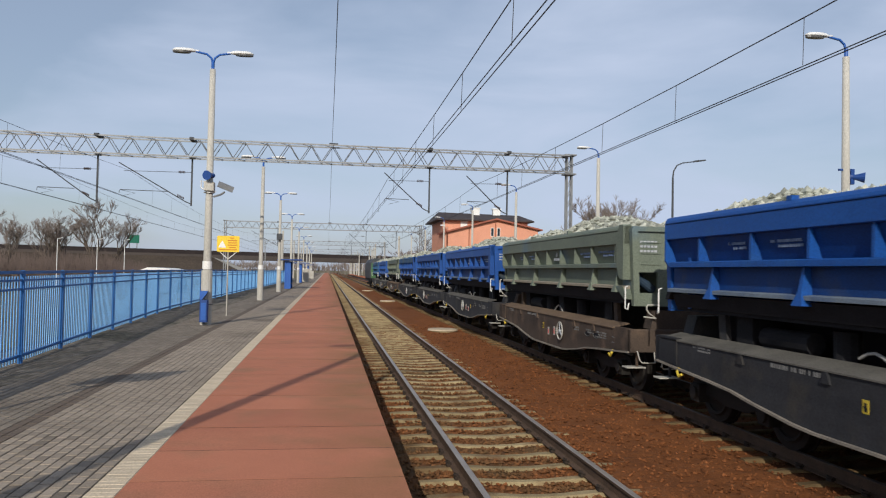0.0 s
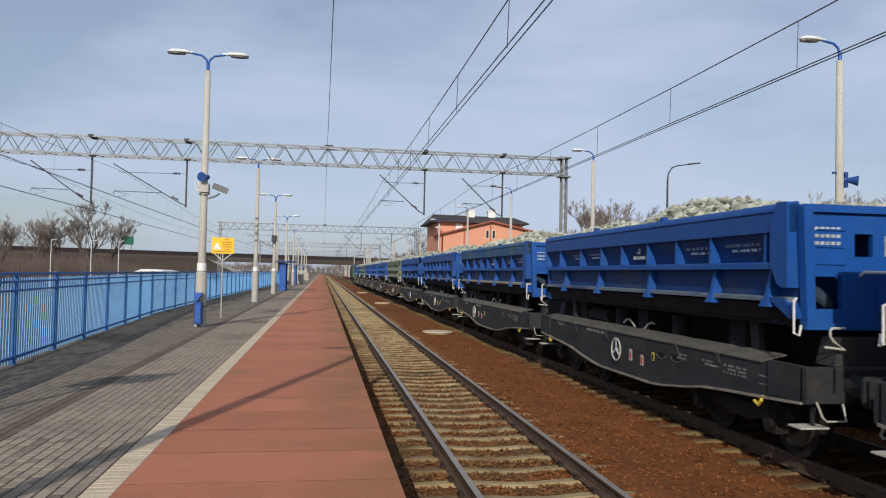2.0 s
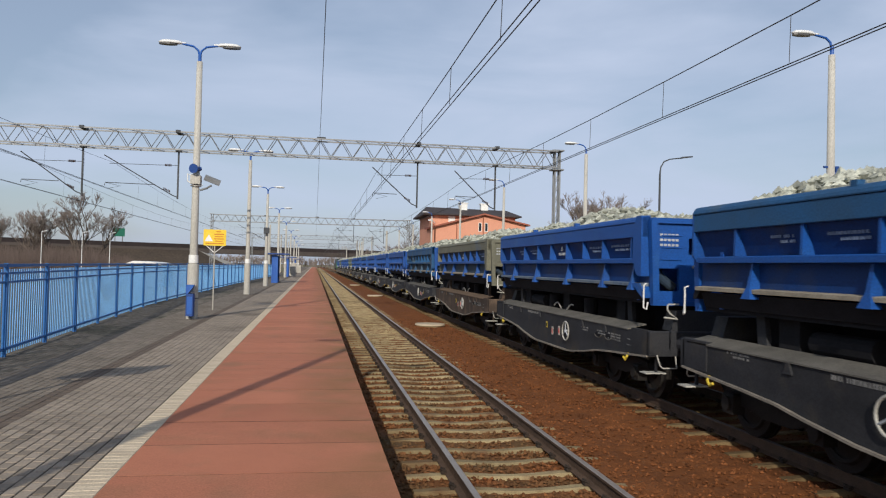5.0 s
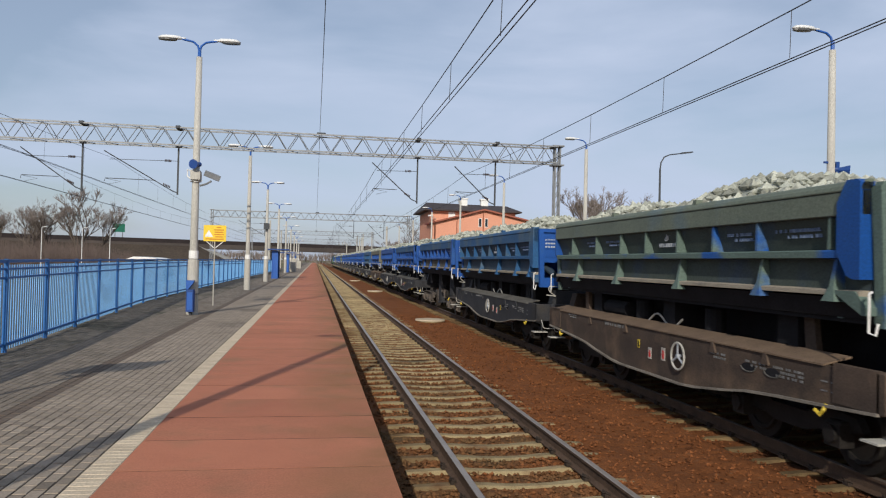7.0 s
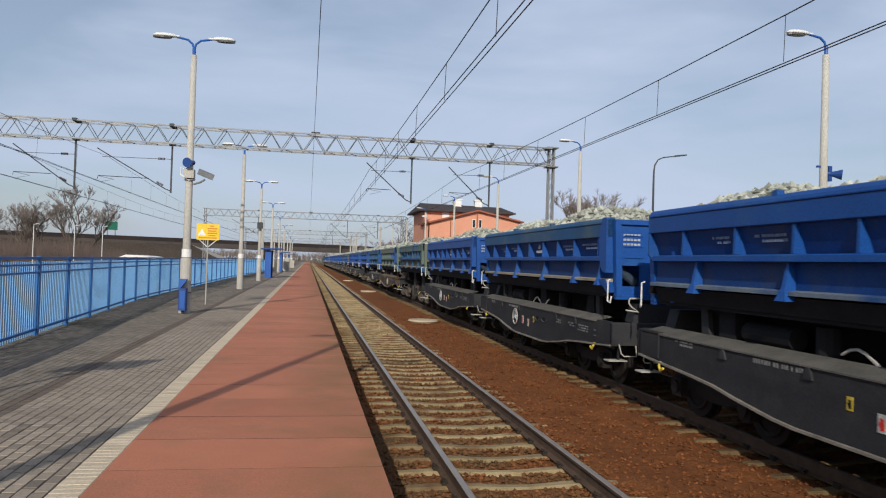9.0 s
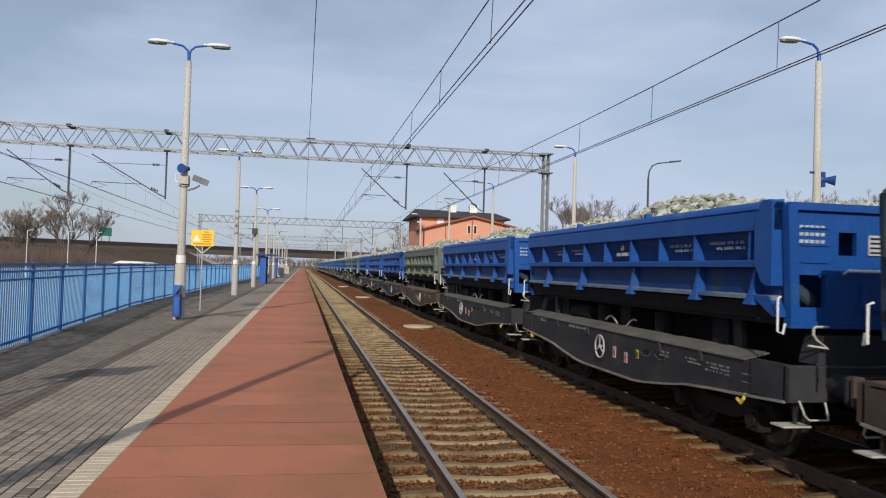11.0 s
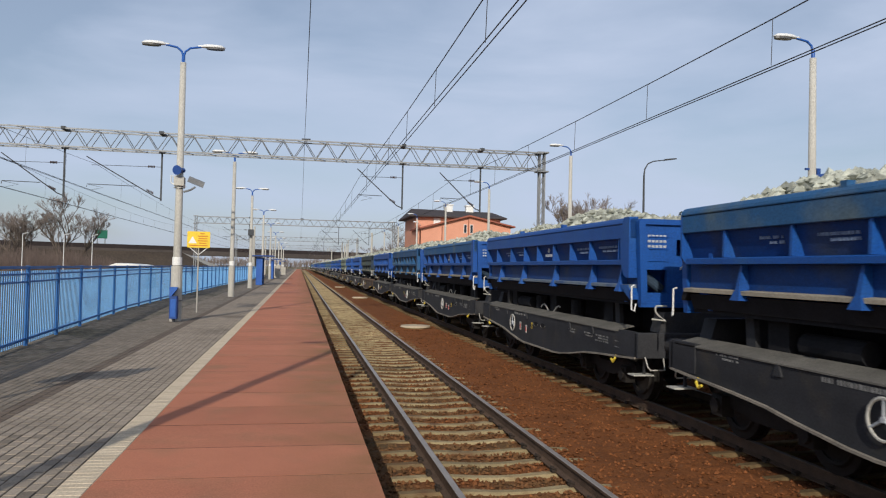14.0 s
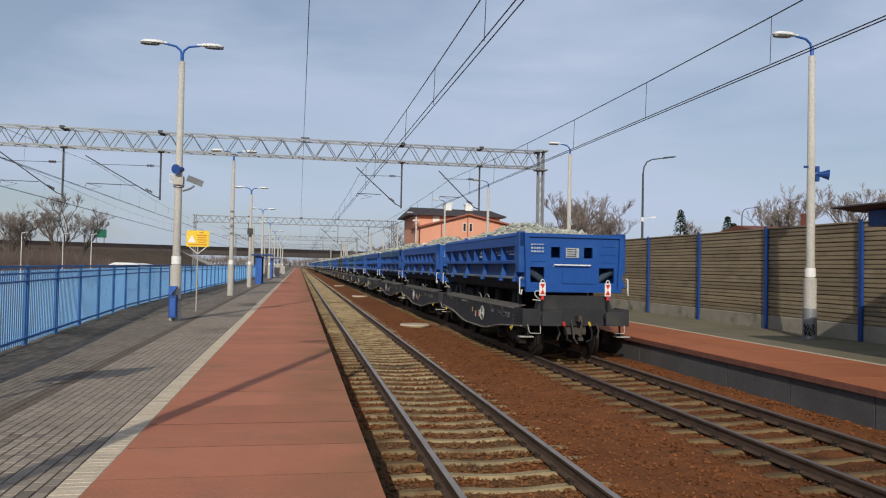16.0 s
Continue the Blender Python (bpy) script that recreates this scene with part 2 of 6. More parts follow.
PAINTS = {
    # sheet paints: grime, and the shade of the recessed panels mixed into the tone
    "deep": surf("grimy_shaded_blue_sheet", (0.004, 0.041, 0.182), (0.007, 0.034, 0.132), 1.3, 0.6, 0.06, 40, spread=0.1, third=(0.05, 0.06, 0.075), third_at=(0.52, 0.85), third_scale=1.4),
    "murk": surf("grimy_shaded_green_sheet", (0.062, 0.078, 0.066), (0.045, 0.058, 0.055), 1.2, 0.7, 0.06, 40, spread=0.1, third=(0.035, 0.055, 0.095), third_at=(0.52, 0.75), third_scale=1.0),
    "slate": surf("grimy_shaded_slate_sheet", (0.028, 0.052, 0.088), (0.038, 0.055, 0.075), 1.2, 0.7, 0.06, 40, spread=0.1, third=(0.07, 0.075, 0.07), third_at=(0.55, 0.8), third_scale=1.2),
    "teal": surf("wagon_teal", (0.055, 0.120, 0.125), (0.045, 0.095, 0.105), 1.0, 0.65, 0.06, 40, third=(0.018, 0.095, 0.33), third_at=(0.56, 0.64), third_scale=0.8),
    "blue": surf("wagon_blue", (0.003, 0.068, 0.298), (0.003, 0.055, 0.245), 1.2, 0.55, 0.05, 40, spread=0.10, third=(0.016, 0.085, 0.265), third_at=(0.55, 0.8), third_scale=1.5),
    "steel": surf("wagon_faded_blue", (0.017, 0.088, 0.222), (0.023, 0.077, 0.170), 1.0, 0.6, 0.08, 40, spread=0.1, third=(0.10, 0.13, 0.13), third_at=(0.5, 0.75), third_scale=1.1),
    "green": surf("wagon_grey_green", (0.145, 0.172, 0.132), (0.115, 0.138, 0.112), 1.0, 0.65, 0.08, 40, spread=0.08, third=(0.10, 0.15, 0.18), third_at=(0.55, 0.75), third_scale=0.9),
    "patch": surf("wagon_patched", (0.115, 0.165, 0.140), (0.09, 0.13, 0.115), 1.0, 0.65, 0.08, 40, spread=0.06, third=(0.018, 0.085, 0.30), third_at=(0.54, 0.62), third_scale=0.9),
    "olive": surf("wagon_olive_dust", (0.17, 0.165, 0.12), (0.13, 0.13, 0.10), 1.0, 0.7, 0.08, 40, third=(0.06, 0.12, 0.22), third_at=(0.6, 0.75)),
}
FRAMES = {
    "grey": surf("frame_grey", (0.036, 0.037, 0.042), (0.024, 0.025, 0.028), 1.5, 0.7, 0.1, 40, spread=0.12, third=(0.050, 0.045, 0.039), third_at=(0.54, 0.75), third_scale=2),
    "rust": surf("frame_rust", (0.085, 0.062, 0.048), (0.055, 0.043, 0.036), 1.5, 0.8, 0.15, 40, spread=0.1, third=(0.16, 0.11, 0.075), third_at=(0.5, 0.8), third_scale=2),
}
EDGE = surf("rubbed_edge", (0.27, 0.24, 0.20), (0.15, 0.135, 0.115), 2.5, 0.9, 0.1, 40)
DUST = surf("dusty_ledge", (0.150, 0.142, 0.126), (0.088, 0.084, 0.076), 1.8, 0.95, 0.2, 50, spread=0.12)
LEDGE_WARM = surf("pale_dust_bar", (0.34, 0.30, 0.235), (0.23, 0.205, 0.165), 1.6, 0.92, 0.2, 50, spread=0.1, third=(0.12, 0.12, 0.12), third_at=(0.58, 0.78), third_scale=1.8)
LEDGE_BLUE = surf("dusty_blue_bar", (0.17, 0.205, 0.24), (0.11, 0.145, 0.20), 1.6, 0.85, 0.2, 50, spread=0.1, third=(0.03, 0.075, 0.20), third_at=(0.52, 0.72), third_scale=1.2)
RUST_DUST = surf("rusty_flange_dust", (0.185, 0.130, 0.088), (0.115, 0.082, 0.060), 1.8, 0.95, 0.2, 50, spread=0.12)
# near-black for grime, black details and the painted shade under the wagons
GRIME_SHADE = surf("under_grime_and_shade", (0.019, 0.019, 0.022), (0.012, 0.012, 0.014), 2, 0.85, 0.1, 40)
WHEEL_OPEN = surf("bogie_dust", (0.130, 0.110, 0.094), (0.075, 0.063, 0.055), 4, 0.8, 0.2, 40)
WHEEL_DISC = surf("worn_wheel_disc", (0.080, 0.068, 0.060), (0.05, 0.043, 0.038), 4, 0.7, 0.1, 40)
# near-black steel: the shade behind the deep sills is put into this colour
WHEEL_SHADED = surf("shaded_wheel_steel", (0.020, 0.017, 0.015), (0.012, 0.011, 0.010), 4, 0.7, 0.1, 40)
CREAM = surf("chalky_paint", (0.50, 0.49, 0.44), (0.38, 0.37, 0.33), 9, 0.7)
PALE = surf("stencil_paint", (0.46, 0.48, 0.50), (0.26, 0.29, 0.33), 9, 0.7)
WORN_PALE = surf("worn_stencil", (0.24, 0.24, 0.235), (0.11, 0.11, 0.11), 14, 0.8)
TUB_PALE = surf("faded_tub_stencil", (0.20, 0.26, 0.37), (0.09, 0.13, 0.23), 14, 0.8)
HOSE = surf("pale_hose", (0.42, 0.41, 0.38), (0.30, 0.29, 0.27), 5, 0.6)
ROCK = island(surf("crushed_rock", (0.44, 0.45, 0.385), (0.34, 0.355, 0.30), 3, 0.95, 0.3, 40), 0.5, 1.25)
RENDER_WALL = surf("salmon_render", (0.68, 0.33, 0.225), (0.62, 0.29, 0.195), 0.7, 0.9, 0.1, 30)
ROOF = surf("dark_roof_sheet", (0.060, 0.048, 0.046), (0.045, 0.036, 0.036), 1, 0.7, 0.1, 20)
PANE = surf("window_glass", (0.03, 0.035, 0.04), (0.02, 0.025, 0.03), 2, 0.12)
BARK = surf("bark", (0.15, 0.122, 0.10), (0.105, 0.086, 0.07), 3, 0.95)
TWIG = surf("twigs", (0.250, 0.210, 0.188), (0.19, 0.16, 0.144), 1, 0.95)
NEEDLE = island(surf("needles", (0.030, 0.048, 0.022), (0.02, 0.034, 0.016), 2, 0.9), 0.6, 1.4)
BARRIER = surf("olive_barrier", (0.320, 0.252, 0.162), (0.245, 0.193, 0.126), 0.8, 0.8, 0.1, 40, spread=0.14, third=(0.19, 0.155, 0.105), third_at=(0.54, 0.74), third_scale=1.1)
EMBANK = surf("dry_grass", (0.078, 0.060, 0.045), (0.054, 0.043, 0.034), 0.12, 0.95, 0.3, 2)
SIGN_G = surf("green_sign", (0.02, 0.16, 0.10), (0.02, 0.14, 0.09), 1, 0.5)
LOCO_G = surf("loco_green", (0.05, 0.14, 0.05), (0.04, 0.11, 0.045), 1, 0.5)


# ---- mesh tools ----
class Shape:
    def __init__(self):
        self.v, self.f = [], []

    def add(self, verts, faces):
        o = len(self.v)
        self.v += [tuple(p) for p in verts]
        self.f += [tuple(i + o for i in f) for f in faces]
        return self

    def box(self, x0, x1, y0, y1, z0, z1, c=0.0):
        """A box; c: width of the chamfer round its top."""
        b = [(x0, y0, z0), (x1, y0, z0), (x1, y1, z0), (x0, y1, z0)]
        if not c:
            b += [(x, y, z1) for x, y, _ in b]
            return self.add(b, [(3, 2, 1, 0), (4, 5, 6, 7), (0, 1, 5, 4), (1, 2, 6, 5), (2, 3, 7, 6), (3, 0, 4, 7)])
        b += [(x, y, z1 - c) for x, y, _ in b[:4]]
        b += [(x0 + c, y0 + c, z1), (x1 - c, y0 + c, z1), (x1 - c, y1 - c, z1), (x0 + c, y1 - c, z1)]
        s = [(i + a, (i + 1) % 4 + a, (i + 1) % 4 + a + 4, i + a + 4) for a in (0, 4) for i in range(4)]
        return self.add(b, [(3, 2, 1, 0), (8, 9, 10, 11), *s])

    def prism(self, pts, lo, hi, axis="y"):
        """A closed outline, swept straight from lo to hi. axis y: outline in (x, z); x: in (y, z); z: in (x, y)."""
        put = {"y": lambda a, b, s: (a, s, b), "x": lambda a, b, s: (s, a, b), "z": lambda a, b, s: (a, b, s)}[axis]
        n = len(pts)
        v = [put(a, b, lo) for a, b in pts] + [put(a, b, hi) for a, b in pts]
        f = [(i, (i + 1) % n, (i + 1) % n + n, i + n) for i in range(n)]
        return self.add(v, [tuple(range(n))[::-1], tuple(range(n, 2 * n)), *f])

    def tube(self, path, r, n=8, r1=None, caps=True):
        """A round bar along a path of points."""
        path = [Vector(p) for p in path]
        r1 = r if r1 is None else r1
        rings, up = [], None
        for i, p in enumerate(path):
            d = (path[min(i + 1, len(path) - 1)] - path[max(i - 1, 0)]).normalized()
            a = up if up is not None else (Vector((0, 0, 1)) if abs(d.z) < 0.9 else Vector((1, 0, 0)))
            u = d.cross(a)
            if u.length < 1e-5:
                u = d.cross(Vector((0.3, 1, 0.2)))
            u.normalize()
            w = u.cross(d)
            up = w
            k = r + (r1 - r) * i / (len(path) - 1)
            rings.append([p + (u * math.cos(j * math.tau / n) + w * math.sin(j * math.tau / n)) * k for j in range(n)])
        v = [q for ring in rings for q in ring]
        f = [(i * n + j, i * n + (j + 1) % n, (i + 1) * n + (j + 1) % n, (i + 1) * n + j) for i in range(len(rings) - 1) for j in range(n)]
        if caps:
            f += [tuple(range(n))[::-1], tuple(range(len(v) - n, len(v)))]
        return self.add(v, f)

    def ring(self, c, axis, R, r, n=20, m=6):
        """A torus round an axis ('x', 'y' or 'z')."""
        v = []
        for i in range(n):
            a = i * math.tau / n
            for j in range(m):
                b = j * math.tau / m
                k, h = R + r * math.cos(b), r * math.sin(b)
                p = {"x": (h, k * math.cos(a), k * math.sin(a)), "y": (k * math.cos(a), h, k * math.sin(a)), "z": (k * math.cos(a), k * math.sin(a), h)}[axis]
                v.append((c[0] + p[0], c[1] + p[1], c[2] + p[2]))
        return self.add(v, [(i * m + j, ((i + 1) % n) * m + j, ((i + 1) % n) * m + (j + 1) % m, i * m + (j + 1) % m) for i in range(n) for j in range(m)])

    def rock(self, x, y, z, s, rnd):
        """A small broken stone of eight to twelve faces."""
        a = rnd.random() * 6.28
        v = []
        for dx, dy, dz in ((1, 0, 0), (0, 1, 0), (-1, 0, 0), (0, -1, 0), (0.1, 0.1, 1), (0, 0, -1)):
            k = s * (0.7 + 0.6 * rnd.random())
            px, py = dx * math.cos(a) - dy * math.sin(a), dx * math.sin(a) + dy * math.cos(a)
            v.append((x + px * k + (rnd.random() - 0.5) * s * 0.5, y + py * k + (rnd.random() - 0.5) * s * 0.5, z + dz * k * 0.75))
        return self.add(v, [(0, 1, 4), (1, 2, 4), (2, 3, 4), (3, 0, 4), (1, 0, 5), (2, 1, 5), (3, 2, 5), (0, 3, 5)])

    def mesh(self, name, *mats):
        me = bpy.data.meshes.new(name)
        me.from_pydata(self.v, [], self.f)
        for m in mats:
            me.materials.append(m)
        bm = bmesh.new()
        bm.from_mesh(me)
        bmesh.ops.recalc_face_normals(bm, faces=bm.faces)
        bm.to_mesh(me)
        bm.free()
        return me


def part(name, shape, material, parent=None, label="", smooth=False):
    me = shape.mesh(name, material) if isinstance(shape, Shape) else shape
    if smooth:
        me.polygons.foreach_set("use_smooth", [True] * len(me.polygons))
    ob = new(name, me)
    ob.parent = parent
    if label:
        ob["label"] = label
    return ob


def piece(name, me, parent, x, y, z):
    ob = new(name, me)
    ob.parent, ob.location = parent, (x, y, z)
    return ob


def thing(name, label, category, group="", kind="", at=(0, 0, 0)):
    ob = new(name)
    ob.location = at
    return tagged(ob, label, category, group, kind)


def setting(name, shape, material, label, category):
    return tagged(part(name, shape, material), label, category, kind="structure")


ZP = 0.535    # platform top over rail top
X1, X2 = 2.37, 6.79    # the two track centres

# ---- ground, track beds, platforms ----
rnd = random.Random(5)
setting("ground", Shape().add([(-2500, -2500, -0.62), (2500, -2500, -0.62), (2500, 3500, -0.62), (-2500, 3500, -0.62)], [(0, 1, 2, 3)]), SOIL, "brown earth and dry grass reaching the horizon", "ground")


def bed(x0, x1, y0, y1, dx, dy, level, wob):
    """An uneven sheet of ballast; level gives its height across."""
    s = Shape()
    nx, ny = max(2, round((x1 - x0) / dx)), round((y1 - y0) / dy)
    for j in range(ny + 1):
        for i in range(nx + 1):
            x, y = x0 + (x1 - x0) * i / nx, y0 + (y1 - y0) * j / ny
            s.v.append((x, y, level(x) + wob * noise.noise((x * 6, y * 6, 0)) + wob * 1.2 * noise.noise((x * 1.3, y * 1.3, 3))))
    for j in range(ny):
        for i in range(nx):
            a = j * (nx + 1) + i
            s.f.append((a, a + 1, a + nx + 2, a + nx + 1))
    return s


def crown(x):
    d = min(abs(x - X1), abs(x - X2))
    if X1 + 0.92 < x < X2 - 1.22:
        return -0.196 - 0.03 * min(1.0, max(0.0, d - 1.4) / 0.5)
    toe = min(1.0, max(0.0, (x - X2 - 1.0) / 0.45))
    return -0.222 - 0.025 * math.exp(-(d / 0.35) ** 2) + 0.14 * toe


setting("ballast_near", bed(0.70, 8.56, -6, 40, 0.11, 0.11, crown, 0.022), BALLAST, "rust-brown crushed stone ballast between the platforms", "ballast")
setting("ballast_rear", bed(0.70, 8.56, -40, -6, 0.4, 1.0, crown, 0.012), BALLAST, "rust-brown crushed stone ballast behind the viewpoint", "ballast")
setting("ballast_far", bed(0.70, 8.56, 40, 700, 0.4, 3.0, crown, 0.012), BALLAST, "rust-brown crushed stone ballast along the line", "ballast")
stones = Shape()
for _ in range(17000):
    y = 4.5 + 30 * rnd.random() ** 1.7
    x = 0.75 + 7.78 * rnd.random()
    stones.rock(x, y, crown(x) + 0.010, 0.013 + 0.019 * rnd.random(), rnd)
for _ in range(9000):
    y = 4.6 + 15 * rnd.random() ** 1.4
    x = X1 - 1.55 + 2.75 * rnd.random()
    if 0.10 < (y - 2.08) % 0.6 < 0.50:
        stones.rock(x, y, crown(x) + 0.014 + 0.012 * rnd.random(), 0.016 + 0.020 * rnd.random(), rnd)
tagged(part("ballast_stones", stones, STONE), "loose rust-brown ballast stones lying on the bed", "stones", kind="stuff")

RAIL = [(-0.075, -0.172), (0.075, -0.172), (0.075, -0.160), (0.012, -0.140), (0.009, -0.045), (0.036, -0.034), (0.036, -0.006), (0.028, 0), (-0.028, 0), (-0.036, -0.006), (-0.036, -0.034), (-0.009, -0.045), (-0.012, -0.140), (-0.075, -0.160)]


def sleeper_mesh():
    s = Shape()
    xs = [(-1.27, -0.19, 0.070), (-0.95, -0.178, 0.082), (-0.55, -0.182, 0.082), (-0.25, -0.203, 0.072), (0, -0.209, 0.068), (0.25, -0.203, 0.072), (0.55, -0.182, 0.082), (0.95, -0.178, 0.082), (1.27, -0.19, 0.070)]
    for x, z, w in xs:
        s.v += [(x, -w - 0.03, -0.34), (x, -w, z - 0.015), (x, -w + 0.02, z), (x, w - 0.02, z), (x, w, z - 0.015), (x, w + 0.03, -0.34)]
    for i in range(len(xs) - 1):
        a = i * 6
        s.f += [(a + j, a + j + 1, a + j + 7, a + j + 6) for j in range(5)]
    e = (len(xs) - 1) * 6
    s.f += [(0, 1, 2, 3, 4, 5), tuple(e + j for j in (5, 4, 3, 2, 1, 0))]
    return s


SLEEPER_MESH = sleeper_mesh().mesh("sleeper", SLEEPER)
clip = Shape()
for sx in (-1, 1):
    clip.box(sx * 0.055, sx * 0.115, -0.045, 0.045, -0.175, -0.135, 0.012) if sx > 0 else clip.box(-0.115, -0.055, -0.045, 0.045, -0.175, -0.135, 0.012)
    clip.tube([(sx * 0.06, -0.05, -0.135), (sx * 0.10, -0.05, -0.12), (sx * 0.12, 0.0, -0.125), (sx * 0.10, 0.05, -0.12), (sx * 0.06, 0.05, -0.135)], 0.011, 5)
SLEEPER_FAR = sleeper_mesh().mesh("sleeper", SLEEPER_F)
CLIP_MESH = clip.mesh("rail_clip", CLIP)


def track(name, xc, first, label, count, mesh):
    t = thing(name, label, "railway track", kind="structure")
    for s in (-1, 1):
        me = Shape().prism([(xc + s * 0.7535 + a, b) for a, b in RAIL], -40, 700).mesh("rail", RAIL_SIDE, RAIL_TOP if xc < 4 else RAIL_DULL)
        for p in me.polygons:
            if p.normal.z > 0.6 and p.center.z > -0.02:
                p.material_index = 1
        part("rail", me, None, t, "rusty steel rail with a bright worn head")
    for i in range(count):
        piece("sleeper", mesh, t, xc + rnd.uniform(-0.015, 0.015), first + 0.6 * i, rnd.uniform(-0.006, 0.004))
    for i in range(38):
        for s in (-1, 1):
            piece("rail_clip", CLIP_MESH, t, xc + s * 0.7535, first + 0.6 * i, 0)
    far = Shape()
    for i in [*range(-70, 0), *range(count, 800)]:
        y = first + 0.6 * i
        far.box(xc - 1.27, xc + 1.27, y - 0.12, y + 0.12, -0.3, -0.19)
    tagged(part("far_sleepers", far, mesh.materials[0], t), kind="stuff")
    return t


def platform(side, x_edge, x_back, y0, y1):
    """The body of a platform: a concrete wall and fill under the paving. side: -1 when it lies left of its track."""
    a, b = sorted((x_edge + side * 0.10, x_back))
    return Shape().box(a, b, y0, y1, -0.7, ZP - 0.12)


setting("platform_body_west", platform(-1, 0.66, -6.3, -40, 420), WALL_CONC, "concrete platform wall under the red slabs, its grey darkened for shade", "platform")
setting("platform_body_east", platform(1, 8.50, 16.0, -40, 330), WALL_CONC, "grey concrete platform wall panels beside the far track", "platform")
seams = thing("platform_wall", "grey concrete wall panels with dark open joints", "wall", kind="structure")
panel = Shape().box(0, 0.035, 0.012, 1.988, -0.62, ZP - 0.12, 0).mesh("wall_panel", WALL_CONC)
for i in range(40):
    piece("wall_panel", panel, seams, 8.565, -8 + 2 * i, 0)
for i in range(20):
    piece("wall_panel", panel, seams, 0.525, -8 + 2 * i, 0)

# ---- the train ----
PITCH, SPEED = 11.512, 20.451
REAR0 = -309.07    # rear corner of the last wagon at the start


def rock_heap(seed):
    r = random.Random(seed)
    s = Shape()

    def top(x, y):
        e = max(0.0, 1 - (abs(y) / 4.75) ** 6) * max(0.0, 1 - (abs(x) / 1.36) ** 2.2)
        hump = 0.42 + 0.16 * math.cos(y * 1.25 + seed) + 0.10 * noise.noise((x, y * 0.8, seed))
        return 3.0 + e * hump

    nx, ny = 16, 60
    for j in range(ny + 1):
        for i in range(nx + 1):
            x, y = -1.36 + 2.72 * i / nx, -4.75 + 9.5 * j / ny
            s.v.append((x, y, top(x, y) - 0.05 + 0.05 * noise.noise((x * 5, y * 5, seed))))
    for j in range(ny):
        for i in range(nx):
            a = j * (nx + 1) + i
            s.f.append((a, a + 1, a + nx + 2, a + nx + 1))
    for _ in range(1300):
        x, y = r.uniform(-1.3, 1.3), r.uniform(-4.7, 4.7)
        s.rock(x, y, top(x, y) + r.uniform(-0.03, 0.02), r.uniform(0.05, 0.125), r)
    return s.mesh("load", ROCK)


HEAPS = [rock_heap(k) for k in (1, 2, 3)]


def end_wall(s):
    """Sheet end wall with two windows and two low hatches, at y = s * 4.86."""
    xs = [-1.36, -1.28, -0.84, -0.66, -0.40, 0.28, 0.53, 0.72, 1.16, 1.36]
    zs = [1.70, 1.90, 2.28, 2.52, 2.79, 3.06]
    w = Shape()
    for i in range(len(xs) - 1):
        for j in range(len(zs) - 1):
            if (j == 1 and i in (1, 7)) or (j == 3 and i in (3, 5)):
                continue
            w.box(xs[i], xs[i + 1], s * 4.86 - 0.035, s * 4.86 + 0.035, zs[j], zs[j + 1])
    for x in (-1.30, 1.30):
        w.box(x - 0.06, x + 0.06, s * 4.90 - 0.06, s * 4.90 + 0.06, 1.72, 3.08)
    w.box(-1.36, 1.36, s * 4.90 - 0.05, s * 4.90 + 0.05, 3.03, 3.12)
    w.box(-1.36, 1.36, s * 4.90 - 0.05, s * 4.90 + 0.05, 1.66, 1.74)
    w.box(-0.34, 0.60, s * 4.905 - 0.02, s * 4.905 + 0.02, 1.88, 2.20)
    for k in range(3):
        w.box(-1.2, -0.80, s * 4.90 - 0.012, s * 4.90 + 0.012, 2.42 + 0.20 * k, 2.435 + 0.20 * k)
        w.box(0.78, 1.18, s * 4.90 - 0.012, s * 4.90 + 0.012, 2.42 + 0.20 * k, 2.435 + 0.20 * k)
    # the sides lean out upwards and the top corners are drawn in
    lean = lambda x, z: x * (1 + 0.045 * max(0.0, z - 1.9) / 1.2 - (0.030 if z > 3.08 else 0.0)) if abs(x) > 1.2 else x
    w.v = [(lean(x, z), y, z) for x, y, z in w.v]
    return w


HALF = [(5.05, 0.85), (4.4, 0.805), (3.45, 0.75), (2.8, 0.70), (2.3, 0.625), (1.5, 0.53), (1.1, 0.505)]
KEEL = [(-y, z) for y, z in HALF] + HALF[::-1]
BELLY = KEEL + [(5.05, 1.208), (-5.05, 1.208)]


